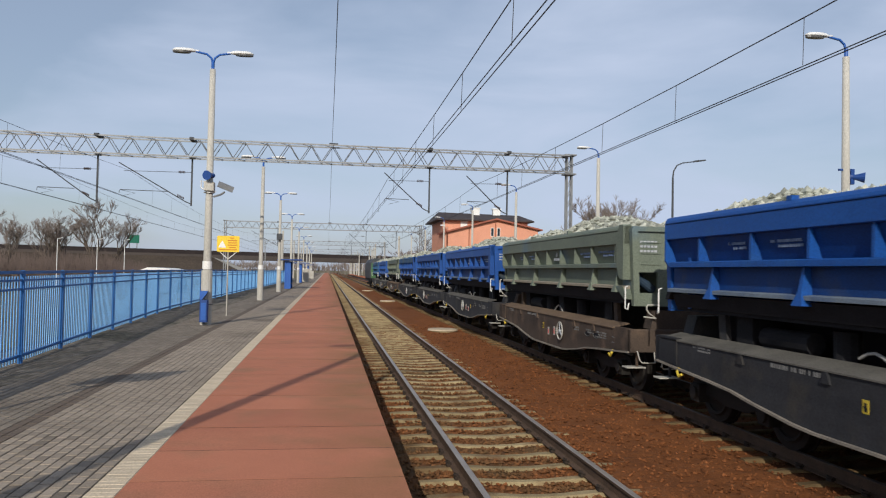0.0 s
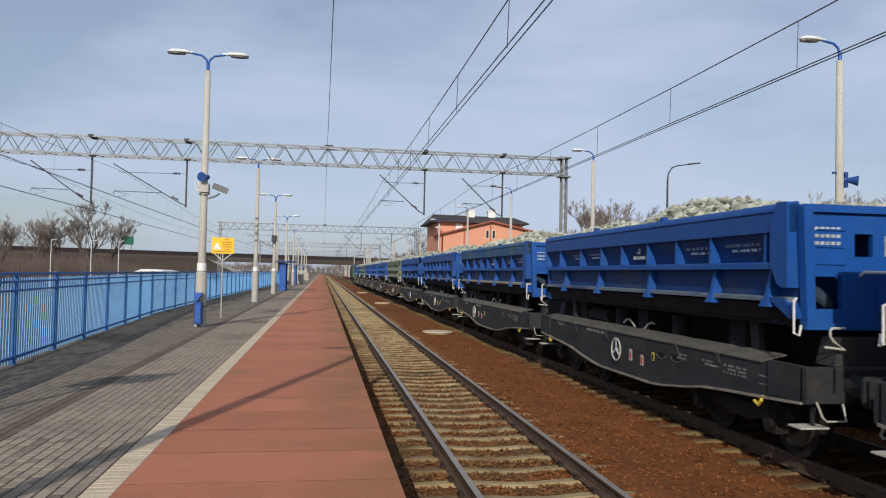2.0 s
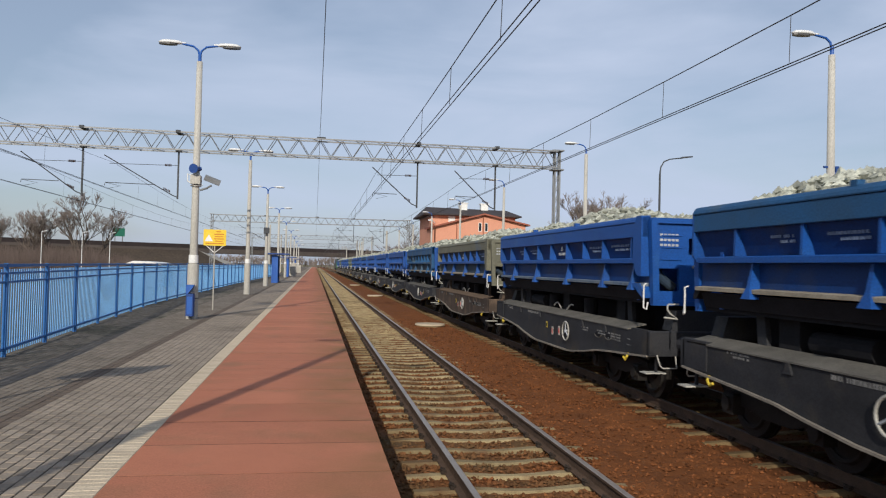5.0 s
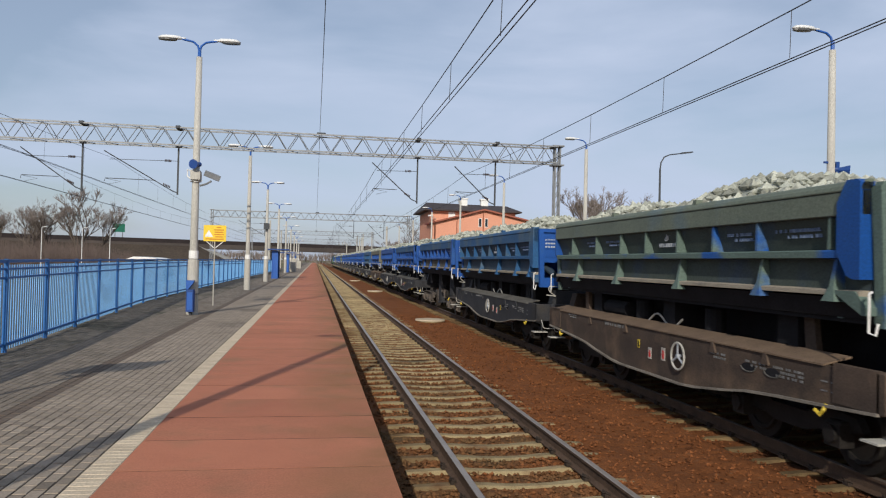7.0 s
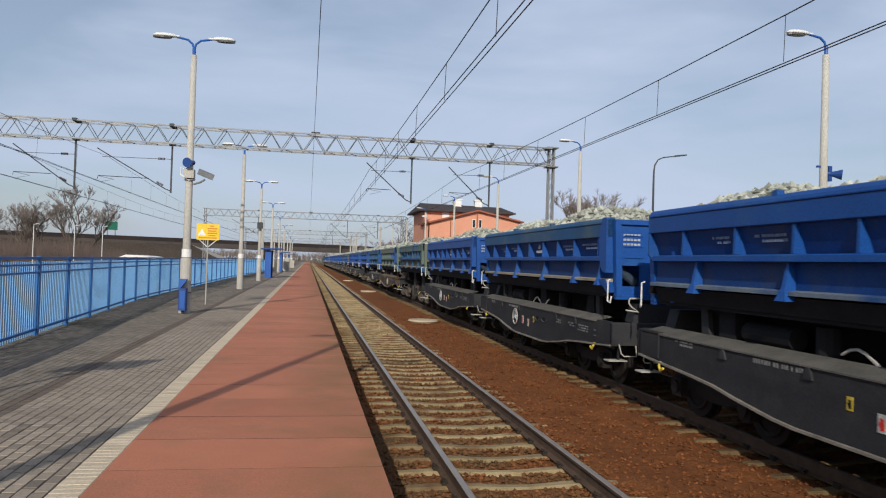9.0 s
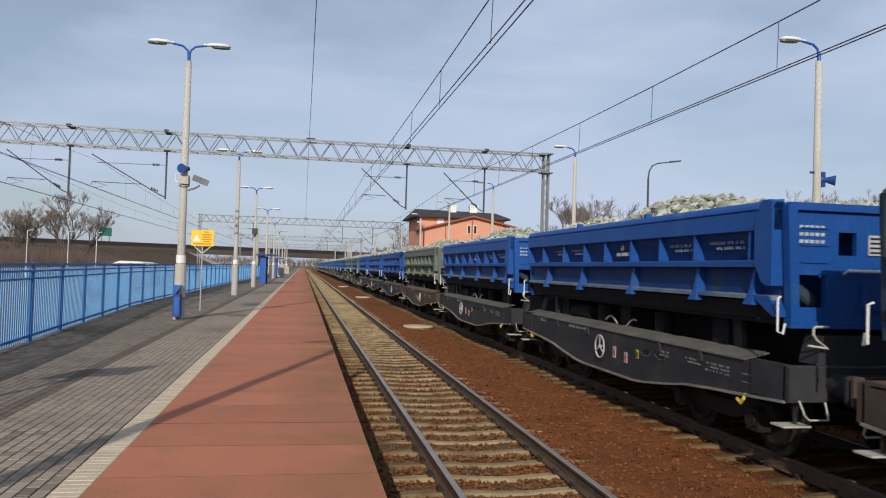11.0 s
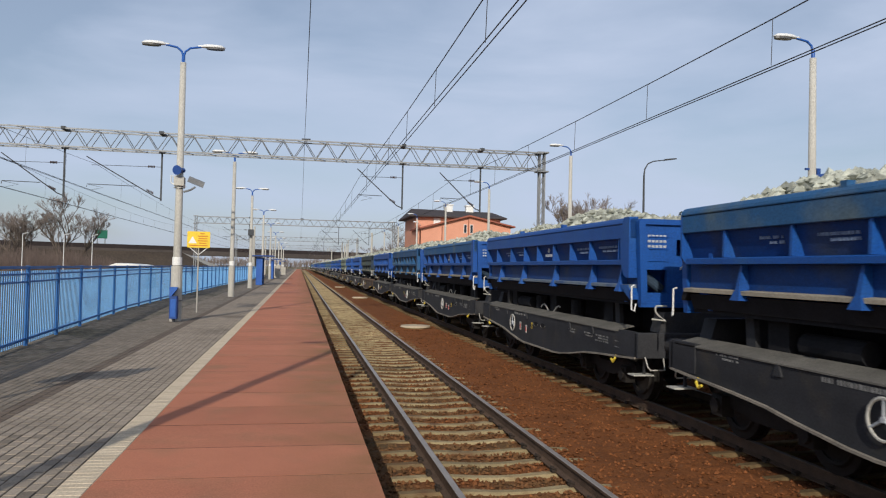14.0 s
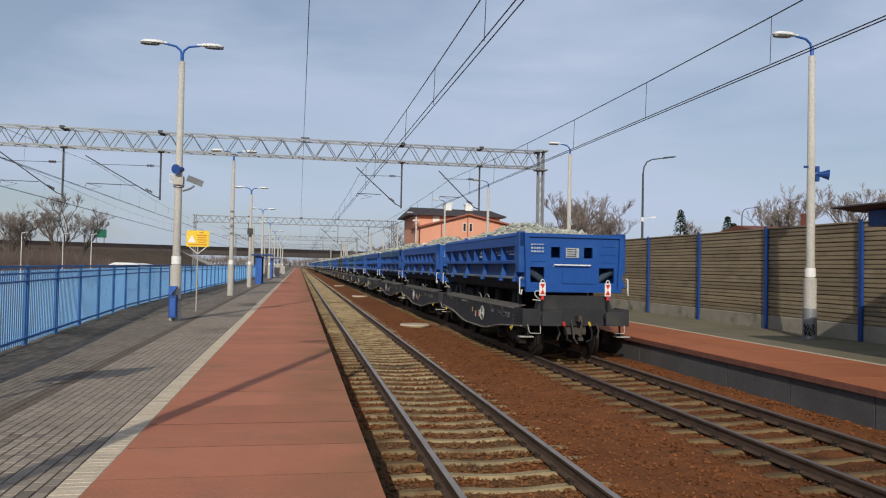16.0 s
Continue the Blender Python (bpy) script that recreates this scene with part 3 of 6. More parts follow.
def bogie_parts(b, open_view):
    # bogies behind sills take the steel with shade painted in, open ones the dusty brown
    steel = WHEEL_OPEN if open_view else WHEEL_SHADED
    for s in (-1, 1):
        fr = Shape()
        if open_view:
            top = [(-1.36, 0.70), (-1.22, 0.745), (-0.5, 0.79), (0.5, 0.79), (1.22, 0.745), (1.36, 0.70)]
            fr.prism(top + [(y, z - 0.045) for y, z in reversed(top)], s * 0.93, s * 1.12, "x")
            low = [(-1.22, 0.68), (-0.78, 0.67), (-0.60, 0.56), (-0.42, 0.43), (-0.28, 0.39), (0.28, 0.39), (0.42, 0.43), (0.60, 0.56), (0.78, 0.67), (1.22, 0.68)]
            fr.prism(low + [(y, z - 0.05) for y, z in reversed(low)], s * 0.94, s * 1.11, "x")
            for y in (-0.42, -0.21, 0.0, 0.21, 0.42):
                fr.prism([(y - 0.03, 0.42 if abs(y) < 0.4 else 0.50), (y + 0.03, 0.42 if abs(y) < 0.4 else 0.50), (y + 0.03, 0.76), (y - 0.03, 0.76)], s * 1.0, s * 1.05, "x")
            fr.prism([(-1.34, 0.50), (-1.26, 0.50), (-1.26, 0.72), (-1.34, 0.70)], s * 0.96, s * 1.09, "x")
            fr.prism([(1.34, 0.50), (1.26, 0.50), (1.26, 0.72), (1.34, 0.70)], s * 0.96, s * 1.09, "x")
        else:
            fr.prism([(-1.25, 0.52), (-1.15, 0.66), (-0.55, 0.70), (-0.35, 0.58), (0.35, 0.58), (0.55, 0.70), (1.15, 0.66), (1.25, 0.52), (0.95, 0.45), (0.5, 0.42), (0.3, 0.36), (-0.3, 0.36), (-0.5, 0.42), (-0.95, 0.45)], s * 0.98, s * 1.08, "x")
        part("side_frame", fr, steel, b)
        if open_view:
            for y in (-1.15, -0.69, 0.69, 1.15):
                sp = Shape()
                sp.tube([(s * 1.06 + 0.078 * math.cos(k * math.tau / 10), y + 0.078 * math.sin(k * math.tau / 10), 0.35 + 0.0050 * k) for k in range(58)], 0.018, 5)
                part("coil_spring", sp, steel, b)
            for y in (-0.92, 0.92):
                part("spring_plate", Shape().box(*sorted((s * 0.96, s * 1.16)), y - 0.34, y + 0.34, 0.29, 0.335, 0.01), steel, b)
        for y in (-0.92, 0.92):
            sp = Shape()
            sp.box(*sorted((s * 1.02, s * 1.20)), y - 0.13, y + 0.13, 0.32, 0.60, 0.03)
            sp.tube([(s * 1.18, y, 0.46), (s * 1.24, y, 0.46)], 0.10, 10)
            part("axle_box", sp, steel, b)
    for y in (-0.92, 0.92):
        w = Shape()
        for s in (-1, 1):
            c = s * 0.76
            w.tube([(c - 0.065, 0, 0), (c + 0.065, 0, 0)], 0.455, 28)
            w.tube([(c - s * 0.09, 0, 0), (c - s * 0.06, 0, 0)], 0.485, 28)
            w.ring((c + s * 0.07, 0, 0), "x", 0.33, 0.035, 24, 5)
            w.tube([(c + s * 0.05, 0, 0), (c + s * 0.13, 0, 0)], 0.12, 12)
        w.tube([(-0.7, 0, 0), (0.7, 0, 0)], 0.085, 10)
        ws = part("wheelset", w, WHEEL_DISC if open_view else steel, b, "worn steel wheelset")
        ws.location = (0, y, 0.46)
    part("bolster", Shape().box(-1.0, 1.0, -0.22, 0.22, 0.50, 0.80, 0.03), GRIME_SHADE, b)


def side_parts(w, s, body, rim, rib, post, dust, skirt):
    """One folding side of the tub, with rim, ledges, ribs and end posts. s: -1 or 1."""
    X = lambda a: s * a
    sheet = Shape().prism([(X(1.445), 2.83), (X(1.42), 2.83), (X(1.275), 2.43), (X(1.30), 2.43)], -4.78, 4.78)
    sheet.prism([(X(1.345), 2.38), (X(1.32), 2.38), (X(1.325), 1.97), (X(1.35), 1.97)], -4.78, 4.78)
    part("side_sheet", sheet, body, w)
    r = Shape().prism([(X(1.40), 2.80), (X(1.49), 2.80), (X(1.50), 2.81), (X(1.50), 3.045), (X(1.40), 3.045)], -4.8, 4.8)
    r.prism([(X(1.38), 3.05), (X(1.512), 3.052), (X(1.516), 3.066), (X(1.500), 3.105), (X(1.465), 3.145), (X(1.42), 3.162), (X(1.36), 3.162)], -4.8, 4.8)
    for y in (-1.4, 1.6):
        r.box(*sorted((X(1.36), X(1.47))), y - 0.05, y + 0.05, 3.0, 3.21)
    part("rim", r, rim, w)
    part("middle_ledge", Shape().prism([(X(1.28), 2.45), (X(1.49), 2.445), (X(1.51), 2.43), (X(1.51), 2.36), (X(1.28), 2.35)], -4.66, 4.66), rib, w)
    part("bottom_ledge", Shape().prism([(X(1.33), 2.032), (X(1.47), 2.022), (X(1.485), 2.014), (X(1.485), 1.968), (X(1.33), 1.955)], -4.75, 4.75), dust, w, "dusty lower bar")
    part("skirt", Shape().prism([(X(1.42), 1.943), (X(1.38), 1.943), (X(1.30), 1.74), (X(1.34), 1.735)], -4.7, 4.7), skirt, w)
    joined = Shape()
    k = [-4.29, -2.97, -1.93, -0.90, 0.20, 1.22, 2.40, 3.75]
    for y in k:
        g = Shape()
        g.prism([(X(1.425), 2.805), (X(1.475), 2.805), (X(1.488), 2.45), (X(1.285), 2.45)], y - 0.022, y + 0.022)
        if s < 0:
            part("rib", g, rib, w)
        else:
            joined.add(g.v, g.f)
    for y in (-4.35, -3.03, -0.96, 1.36, 3.41):
        g = Shape()
        g.add([(X(1.29), y - 0.022, 2.36), (X(1.29), y + 0.022, 2.36), (X(1.43), y - 0.022, 2.36), (X(1.43), y + 0.022, 2.36),
               (X(1.29), y - 0.045, 2.03), (X(1.29), y + 0.045, 2.03), (X(1.495), y - 0.035, 2.06), (X(1.495), y + 0.035, 2.06),
               (X(1.34), y - 0.12, 1.90), (X(1.34), y + 0.12, 1.90), (X(1.545), y - 0.10, 1.90), (X(1.545), y + 0.10, 1.90)],
              [(0, 1, 3, 2), (0, 2, 6, 4), (1, 3, 7, 5), (2, 3, 7, 6), (4, 6, 10, 8), (5, 7, 11, 9), (6, 7, 11, 10), (8, 9, 11, 10), (0, 1, 5, 4), (4, 5, 9, 8)])
        if s < 0:
            part("hinge_rib", g, rib, w)
        else:
            joined.add(g.v, g.f)
    if s > 0:
        tagged(part("off_side_ribs", joined, rib, w), kind="stuff")
    for e in (-1, 1):
        if e < 0:
            p = Shape().prism([(e * 4.46, 2.93), (e * 4.46, 2.42), (e * 4.60, 2.18), (e * 4.70, 2.14), (e * 4.80, 2.14), (e * 4.80, 3.13), (e * 4.76, 3.16), (e * 4.60, 3.16)], X(1.35), X(1.53), "x")
            f = Shape().prism([(e * 4.35, 2.02), (e * 4.80, 1.78), (e * 4.86, 1.78), (e * 4.86, 1.86), (e * 4.70, 2.02)], X(1.25), X(1.50), "x")
        else:
            p = Shape().prism([(X(1.30), 2.36), (X(1.43), 2.36), (X(1.505), 2.46), (X(1.505), 3.05), (X(1.45), 3.15), (X(1.34), 3.15)], 4.78, 4.82)
            f = Shape().prism([(4.60, 2.02), (4.80, 1.84), (4.86, 1.84), (4.86, 1.90), (4.78, 2.02)], X(1.25), X(1.45), "x")
        part("end_post", p, post, w)
        part("hinge_arm", f, rib if e < 0 else GRIME_SHADE, w)
        part("grab_bar", Shape().tube([(X(1.49), e * 4.93, 2.02), (X(1.54), e * 4.95, 2.0), (X(1.54), e * 4.95, 1.62), (X(1.52), e * 5.02, 1.60), (X(1.50), e * 5.03, 1.72)], 0.014, 6), WHITE, w, "white-painted bent grab bar")


def stencil(w, s, rnd2, frame_kind):
    """Unreadable stencils as bars on the side of the tub and of the frame."""
    X = lambda a: s * a
    b = Shape()

    def bars(y0, z0, width, rows, h, x):
        for j in range(rows):
            y = y0
            while y < y0 + width * (1 if j % 2 == 0 else 0.8):
                d = rnd2.uniform(0.018, 0.052)
                z = z0 - j * h * 1.7
                out = x if x > 1.4 else 1.30 + (z - 2.43) * 0.3625 - 0.008
                b.box(*sorted((X(out), X(out + 0.004 + (0 if x > 1.4 else 0.3625 * h + 0.012)))), y, y + d, z, z + h)
                y += d + rnd2.choice((0.014, 0.016, 0.018, 0.06))
    bars(-4.05, 2.66, 0.8, 2, 0.04, 1.320)
    bars(-2.75, 2.65, 0.6, 2, 0.04, 1.320)
    bars(1.45, 2.66, 0.6, 2, 0.036, 1.320)
    bars(2.65, 2.66, 0.4, 2, 0.036, 1.320)
    tagged(part("stencil", b, TUB_PALE, w), kind="stuff")
    m = Shape()
    for dy, k in ((-0.035, 0), (0.035, 8)):
        m.tube([(X(1.40), -0.45 + dy + 0.055 * math.cos((k + q) * math.tau / 16), 2.70 + 0.055 * math.sin((k + q) * math.tau / 16)) for q in range(-1, 8)], 0.021, 5, 0.008)
    for k in range(8):
        m.box(*sorted((X(1.318), X(1.372))), -0.80 + 0.088 * k, -0.738 + 0.088 * k, 2.545, 2.605)
    tagged(part("owner_mark", m, PALE, w), kind="stuff")
    if frame_kind:
        b = Shape()
        bars(-3.9, 1.05, 0.55, 3, 0.028, 1.478)
        bars(-3.2, 1.05, 0.4, 2, 0.028, 1.478)
        bars(-2.3, 1.05, 0.35, 2, 0.03, 1.478)
        bars(1.0, 1.12, 0.9, 1, 0.055, 1.478)
        bars(3.4, 1.16, 0.5, 2, 0.028, 1.478)
        for k in range(3):
            b.box(*sorted((X(1.478), X(1.482))), -4.62 + 0.16 * k, -4.51 + 0.16 * k, 0.93, 0.945).box(*sorted((X(1.478), X(1.482))), -4.62 + 0.16 * k, -4.51 + 0.16 * k, 1.03, 1.045)
        tagged(part("stencil", b, WORN_PALE, w), kind="stuff")


def wagon(body, rim, rib, post, end, frame, kind, heap, seed):
    P, r2 = PAINTS, random.Random(seed)
    colour = {"blue": "bright blue", "steel": "faded dusty blue", "green": "grey-green", "patch": "grey-green and blue", "olive": "olive-grey and blue", "slate": "slate-grey", "teal": "teal and dark blue"}[post if post != "blue" else "blue" if rib == "blue" else "patch"]
    w = thing("tipper_wagon", f"{colour} side-tipping wagon heaped with pale crushed rock", "rail wagon", "wagons of the train")
    F = FRAMES[frame]
    # the skirt is near-black: shade below the lower bar, put into its colour
    for s in (-1, 1):
        side_parts(w, s, P[body], P[rim], P[rib], P[post], LEDGE_BLUE if rim == "blue" else LEDGE_WARM, GRIME_SHADE)
        stencil(w, s, r2, kind == "belly")
    for e in (-1, 1):
        ew = part("end_wall", end_wall(e), P[end], w)
        part("hand_rail", Shape().tube([(-0.58, e * 4.90, 2.30), (-0.60, e * 4.98, 2.34), (0.45, e * 4.98, 2.34), (0.43, e * 4.90, 2.30)], 0.018, 6), WHITE, ew, "white hand rail")
        plate = Shape().box(-0.24, 0.13, e * 4.905 - 0.008, e * 4.905 + 0.008, 2.53, 2.77)
        pl = part("plate", plate, PALE, ew, "pale data plate")
        grid = Shape()
        for j in range(4):
            grid.box(-0.22, 0.02 + 0.03 * (j % 3), e * 4.915 - 0.004, e * 4.915 + 0.004, 2.555 + 0.055 * j, 2.575 + 0.055 * j)
        grid.box(0.03, 0.045, e * 4.915 - 0.004, e * 4.915 + 0.004, 2.54, 2.76)
        tagged(part("ruling", grid, GRIME_SHADE, pl), kind="stuff")
        bars = Shape()
        for j in range(3):
            x = -1.20 * e if e > 0 else -1.22
            for i in range(5):
                bars.box(x + 0.075 * i, x + 0.055 + 0.075 * i, e * 4.898 - 0.004, e * 4.898 + 0.004, 2.82 - 0.085 * j, 2.86 - 0.085 * j)
        tagged(part("stencil", bars, PALE, ew), kind="stuff")
        part("bulkhead", Shape().box(-1.33, 1.33, e * 4.30 - 0.04, e * 4.30 + 0.04, 1.72, 3.0), P[end], w)
        for sx in (-1, 1):
            cyl = Shape()
            cyl.tube([(sx * 1.22, e * 4.62, 2.22), (sx * 0.80, e * 4.60, 1.95)], 0.09, 12)
            cyl.tube([(sx * 1.26, e * 4.62, 2.25), (sx * 1.10, e * 4.61, 2.15)], 0.115, 12)
            part("latch_cylinder", cyl, P["slate"], w, "round latch cylinder behind the hatch")
    part("load", heap, None, w, "heap of pale grey-green crushed rock")
    # floor, beams and tanks wear the near-black that stands for under-tub shade
    part("tub_floor", Shape().box(-1.30, 1.30, -4.75, 4.75, 1.68, 1.80), GRIME_SHADE, w)
    part("centre_beam", Shape().box(-0.45, 0.45, -4.7, 4.7, 1.10, 1.66), GRIME_SHADE, w)
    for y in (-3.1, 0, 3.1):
        part("cross_beam", Shape().box(-1.1, 1.1, y - 0.2, y + 0.2, 1.2, 1.68), GRIME_SHADE, w)
    for s in (-1, 1):
        X = lambda a: s * a
        for y in (-3.6, 3.6) if kind == "belly" else ():
            part("strut", Shape().prism([(y - 0.10, 1.22), (y + 0.10, 1.22), (y + 0.16 , 1.72), (y - 0.02, 1.72)], X(1.05), X(1.13), "x"), F, w)
        for y in (-1.2, 1.2) if kind == "belly" else ():
            part("tip_cylinder", Shape().tube([(X(0.95), y, 1.0), (X(0.95), y, 1.62)], 0.16, 12), GRIME_SHADE, w)
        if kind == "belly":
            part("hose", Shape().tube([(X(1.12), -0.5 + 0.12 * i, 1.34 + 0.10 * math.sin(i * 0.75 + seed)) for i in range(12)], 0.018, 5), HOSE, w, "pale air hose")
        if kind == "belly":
            part("air_tank", Shape().tube([(X(1.0), 1.7, 1.42), (X(1.0), 2.7, 1.42)], 0.14, 12), GRIME_SHADE, w)
        if kind == "belly":
            part("side_sill", Shape().prism(BELLY, X(1.42), X(1.475), "x"), F, w)
            part("top_flange", Shape().prism([(X(1.50), 1.222), (X(1.50), 1.203), (X(1.12), 1.285), (X(1.12), 1.305)], -4.25, 4.95), RUST_DUST if frame == "rust" else DUST, w, "dusty top flange")
            part("bottom_flange", Shape().prism(KEEL + [(a, b - 0.03) for a, b in reversed(KEEL)], X(1.36), X(1.525), "x"), EDGE, w, "pale rubbed bottom flange")
            for y in (-3.2, -2.0, 0.9, 2.6) if s < 0 else ():
                part("web_rib", Shape().prism([(y - 0.08, 1.07), (y + 0.08, 1.07), (y + 0.025, 1.205), (y - 0.025, 1.205)], X(1.47), X(1.505), "x"), F, w)
            hw = part("hand_wheel", Shape().ring((X(1.53), 0, 0.90), "x", 0.20, 0.017, 24, 6), CREAM, w, "white-rimmed brake hand wheel")
            part("spoke", Shape().tube([(X(1.53), 0, 0.90), (X(1.53), 0, 1.10)], 0.016, 5).tube([(X(1.53), 0, 0.90), (X(1.53), -0.17, 0.80)], 0.016, 5).tube([(X(1.53), 0, 0.90), (X(1.53), 0.17, 0.80)], 0.016, 5).tube([(X(1.47), 0, 0.90), (X(1.55), 0, 0.90)], 0.03, 8), PALE, hw)
            for dy, z, hh, ground, mark, words in ((0.55, 0.86, 0.10, CREAM, RED_PAINT, "white placard with a red mark"), (1.02, 0.82, 0.09, CREAM, RED_PAINT, "chipped white and red placard"), (1.45, 0.93, 0.07, MARK_Y, GRIME_SHADE, "small yellow brake plate with a black mark")) if s < 0 else ():
                pc = part("placard", Shape().box(*sorted((X(1.478), X(1.486))), -hh * 0.62, hh * 0.62, z - hh, z + hh), ground, w, words)
                part("mark", Shape().prism([(-hh * 0.40, z - hh * 0.7), (hh * 0.15, z - hh * 0.75), (hh * 0.42, z + 0.1 * hh), (hh * 0.1, z + hh * 0.15), (hh * 0.3, z + 0.6 * hh), (-hh * 0.3, z + 0.5 * hh)], X(1.484), X(1.490), "x"), mark, pc)
                pc.location.y = -dy
            for dy in (1.75, 2.25) if s < 0 else ():
                sl = part("slot", Shape().prism([(0.15 * math.cos(q * math.tau / 14), 0.99 + 0.052 * math.sin(q * math.tau / 14)) for q in range(14)], X(1.470), X(1.480), "x"), GRIME_SHADE, w, "dark oval slot in the web")
                part("slot_lip", Shape().tube([(X(1.482), 0.16 * math.cos(q * math.tau / 14), 0.99 + 0.058 * math.sin(q * math.tau / 14)) for q in range(7, 15)], 0.009, 5), DUST, sl)
                sl.location.y = -dy
        else:
            part("side_sill", Shape().box(*sorted((X(0.34), X(0.42))), -5.0, 5.0, 1.05, 1.30).box(*sorted((X(0.30), X(0.55))), -5.0, 5.0, 1.27, 1.30), GRIME_SHADE, w)
            for y in (-1.67, 1.27):
                dr = Shape().tube([(X(0.70), y, 0.32), (X(0.70), y, 1.68)], 0.275, 24).ring((X(0.70), y, 0.34), "z", 0.28, 0.035, 24, 5).ring((X(0.70), y, 0.80), "z", 0.275, 0.018, 24, 5)
                for k in range(14):
                    a = k * math.tau / 14
                    dr.box(X(0.70) + 0.295 * math.cos(a) - 0.014, X(0.70) + 0.295 * math.cos(a) + 0.014, y + 0.295 * math.sin(a) - 0.014, y + 0.295 * math.sin(a) + 0.014, 0.275, 0.32)
                part("lift_cylinder", dr, F, w, "large upright tipping cylinder with a bolted foot ring")
            v = Shape().tube([(X(0.78), -0.45, 0.80), (X(0.78), 0.05, 0.80)], 0.17, 14)
            v.tube([(X(0.85), 0.05, 0.95), (X(0.85), 0.95, 0.95)], 0.025, 6).tube([(X(0.80), -1.2, 0.78), (X(0.80), -0.5, 0.78)], 0.02, 6).tube([(X(0.80), -1.2, 0.66), (X(0.80), -0.5, 0.66)], 0.02, 6)
            part("lower_sheet", Shape().box(*sorted((X(1.354), X(1.366))), -4.66, 4.66, 2.04, 2.345), DUST, w, "dusty lower sheet")
            part("brake_gear", v, WHEEL_SHADED, w, "rusty brake cylinder and pipes")
            v = Shape().box(*sorted((X(0.80), X(0.95))), 0.62, 0.80, 0.82, 1.0, 0.02).box(*sorted((X(0.82), X(0.92))), 0.36, 0.60, 0.86, 0.95, 0.02).tube([(X(0.90), 0.30, 0.80), (X(0.90), 0.30, 1.02)], 0.035, 8).box(*sorted((X(0.84), X(0.98))), -0.20, -0.06, 0.60, 0.95, 0.02).tube([(X(0.95), -0.25, 0.98), (X(0.95), -0.32, 0.60)], 0.03, 6)
            part("brake_valve", v, WHEEL_OPEN, w, "dusty cast brake valves")
    for e in (-1, 1):
        part("headstock", Shape().box(-1.5, 1.5, *sorted((e * 5.02, e * 5.12)), 0.84, 1.25, 0.02).box(-1.5, -1.40, *sorted((e * 4.4, e * 5.05)), 0.84, 1.25).box(1.40, 1.5, *sorted((e * 4.4, e * 5.05)), 0.84, 1.25) if kind == "belly" else Shape().box(-1.35, 1.35, *sorted((e * 5.02, e * 5.12)), 0.88, 1.25, 0.02), F, w)
        part("end_deck", Shape().prism([(-1.05, 1.25), (1.05, 1.25), (0.95, 1.58), (-0.95, 1.58)], *sorted((e * 4.70, e * 5.02))), F, w)
        for sx in (-0.875, 0.875):
            part("buffer", Shape().tube([(sx, e * 5.12, 1.04), (sx, e * 5.42, 1.04)], 0.13, 14).tube([(sx, e * 5.42, 1.04), (sx, e * 5.58, 1.04)], 0.095, 12), F, w)
            part("buffer_head", Shape().prism([(sx - 0.26, 0.90), (sx - 0.22, 0.87), (sx + 0.22, 0.87), (sx + 0.26, 0.90), (sx + 0.26, 1.18), (sx + 0.22, 1.21), (sx - 0.22, 1.21), (sx - 0.26, 1.18)], e * 5.57, e * 5.61), F, w)
        part("coupling", Shape().box(-0.05, 0.05, *sorted((e * 5.1, e * 5.38)), 0.96, 1.10).tube([(0, e * 5.36, 1.06), (0.03, e * 5.42, 0.95), (0, e * 5.40, 0.75), (-0.03, e * 5.38, 0.62)], 0.03, 6).ring((0, e * 5.38, 0.60), "x", 0.06, 0.022, 12, 5).tube([(-0.16, e * 5.14, 0.98), (-0.20, e * 5.34, 0.82), (-0.17, e * 5.38, 0.55), (-0.05, e * 5.32, 0.42)], 0.024, 6).tube([(0.55, e * 5.13, 0.90), (0.58, e * 5.24, 0.74), (0.54, e * 5.26, 0.56)], 0.022, 6).tube([(-0.56, e * 5.13, 0.90), (-0.52, e * 5.26, 0.66), (-0.58, e * 5.24, 0.50)], 0.022, 6).box(-0.30, 0.30, *sorted((e * 4.98, e * 5.04)), 0.62, 0.86).box(-0.06, 0.06, *sorted((e * 5.36, e * 5.44)), 0.50, 0.58, 0.01), WHEEL_DISC, w, "hanging screw coupling and hoses")
        for sx in (-1, 1):
            part("brake_hose", Shape().tube([(sx * 0.36, e * 5.12, 0.88), (sx * 0.36, e * 5.30, 0.72), (sx * 0.34, e * 5.34, 0.52), (sx * 0.20, e * 5.30, 0.46)], 0.026, 6), GRIME_SHADE, w, "black brake hose")
            part("angle_cock", Shape().tube([(sx * 0.36, e * 5.10, 0.92), (sx * 0.36, e * 5.20, 0.84)], 0.035, 6), MARK_Y if sx > 0 else RED_PAINT, w)
        for sx in (-1, 1):
            part("foot_step", Shape().box(sx * 1.36 - 0.19, sx * 1.36 + 0.19, *sorted((e * 4.86, e * 5.10)), 0.55, 0.57), CREAM, w, "pale-edged foot step")
            part("step_hanger", Shape().box(sx * 1.30 - 0.02, sx * 1.30 + 0.02, *sorted((e * 4.96, e * 5.0)), 0.55, 0.9), F, w)
            part("shunter_handle", Shape().tube([(sx * 1.36, e * 5.12, 0.86), (sx * 1.34, e * 5.20, 0.70), (sx * 1.30, e * 5.22, 0.66), (sx * 1.04, e * 5.22, 0.66), (sx * 1.02, e * 5.14, 0.84)], 0.012, 6), CREAM, w, "pale shunter's handle")
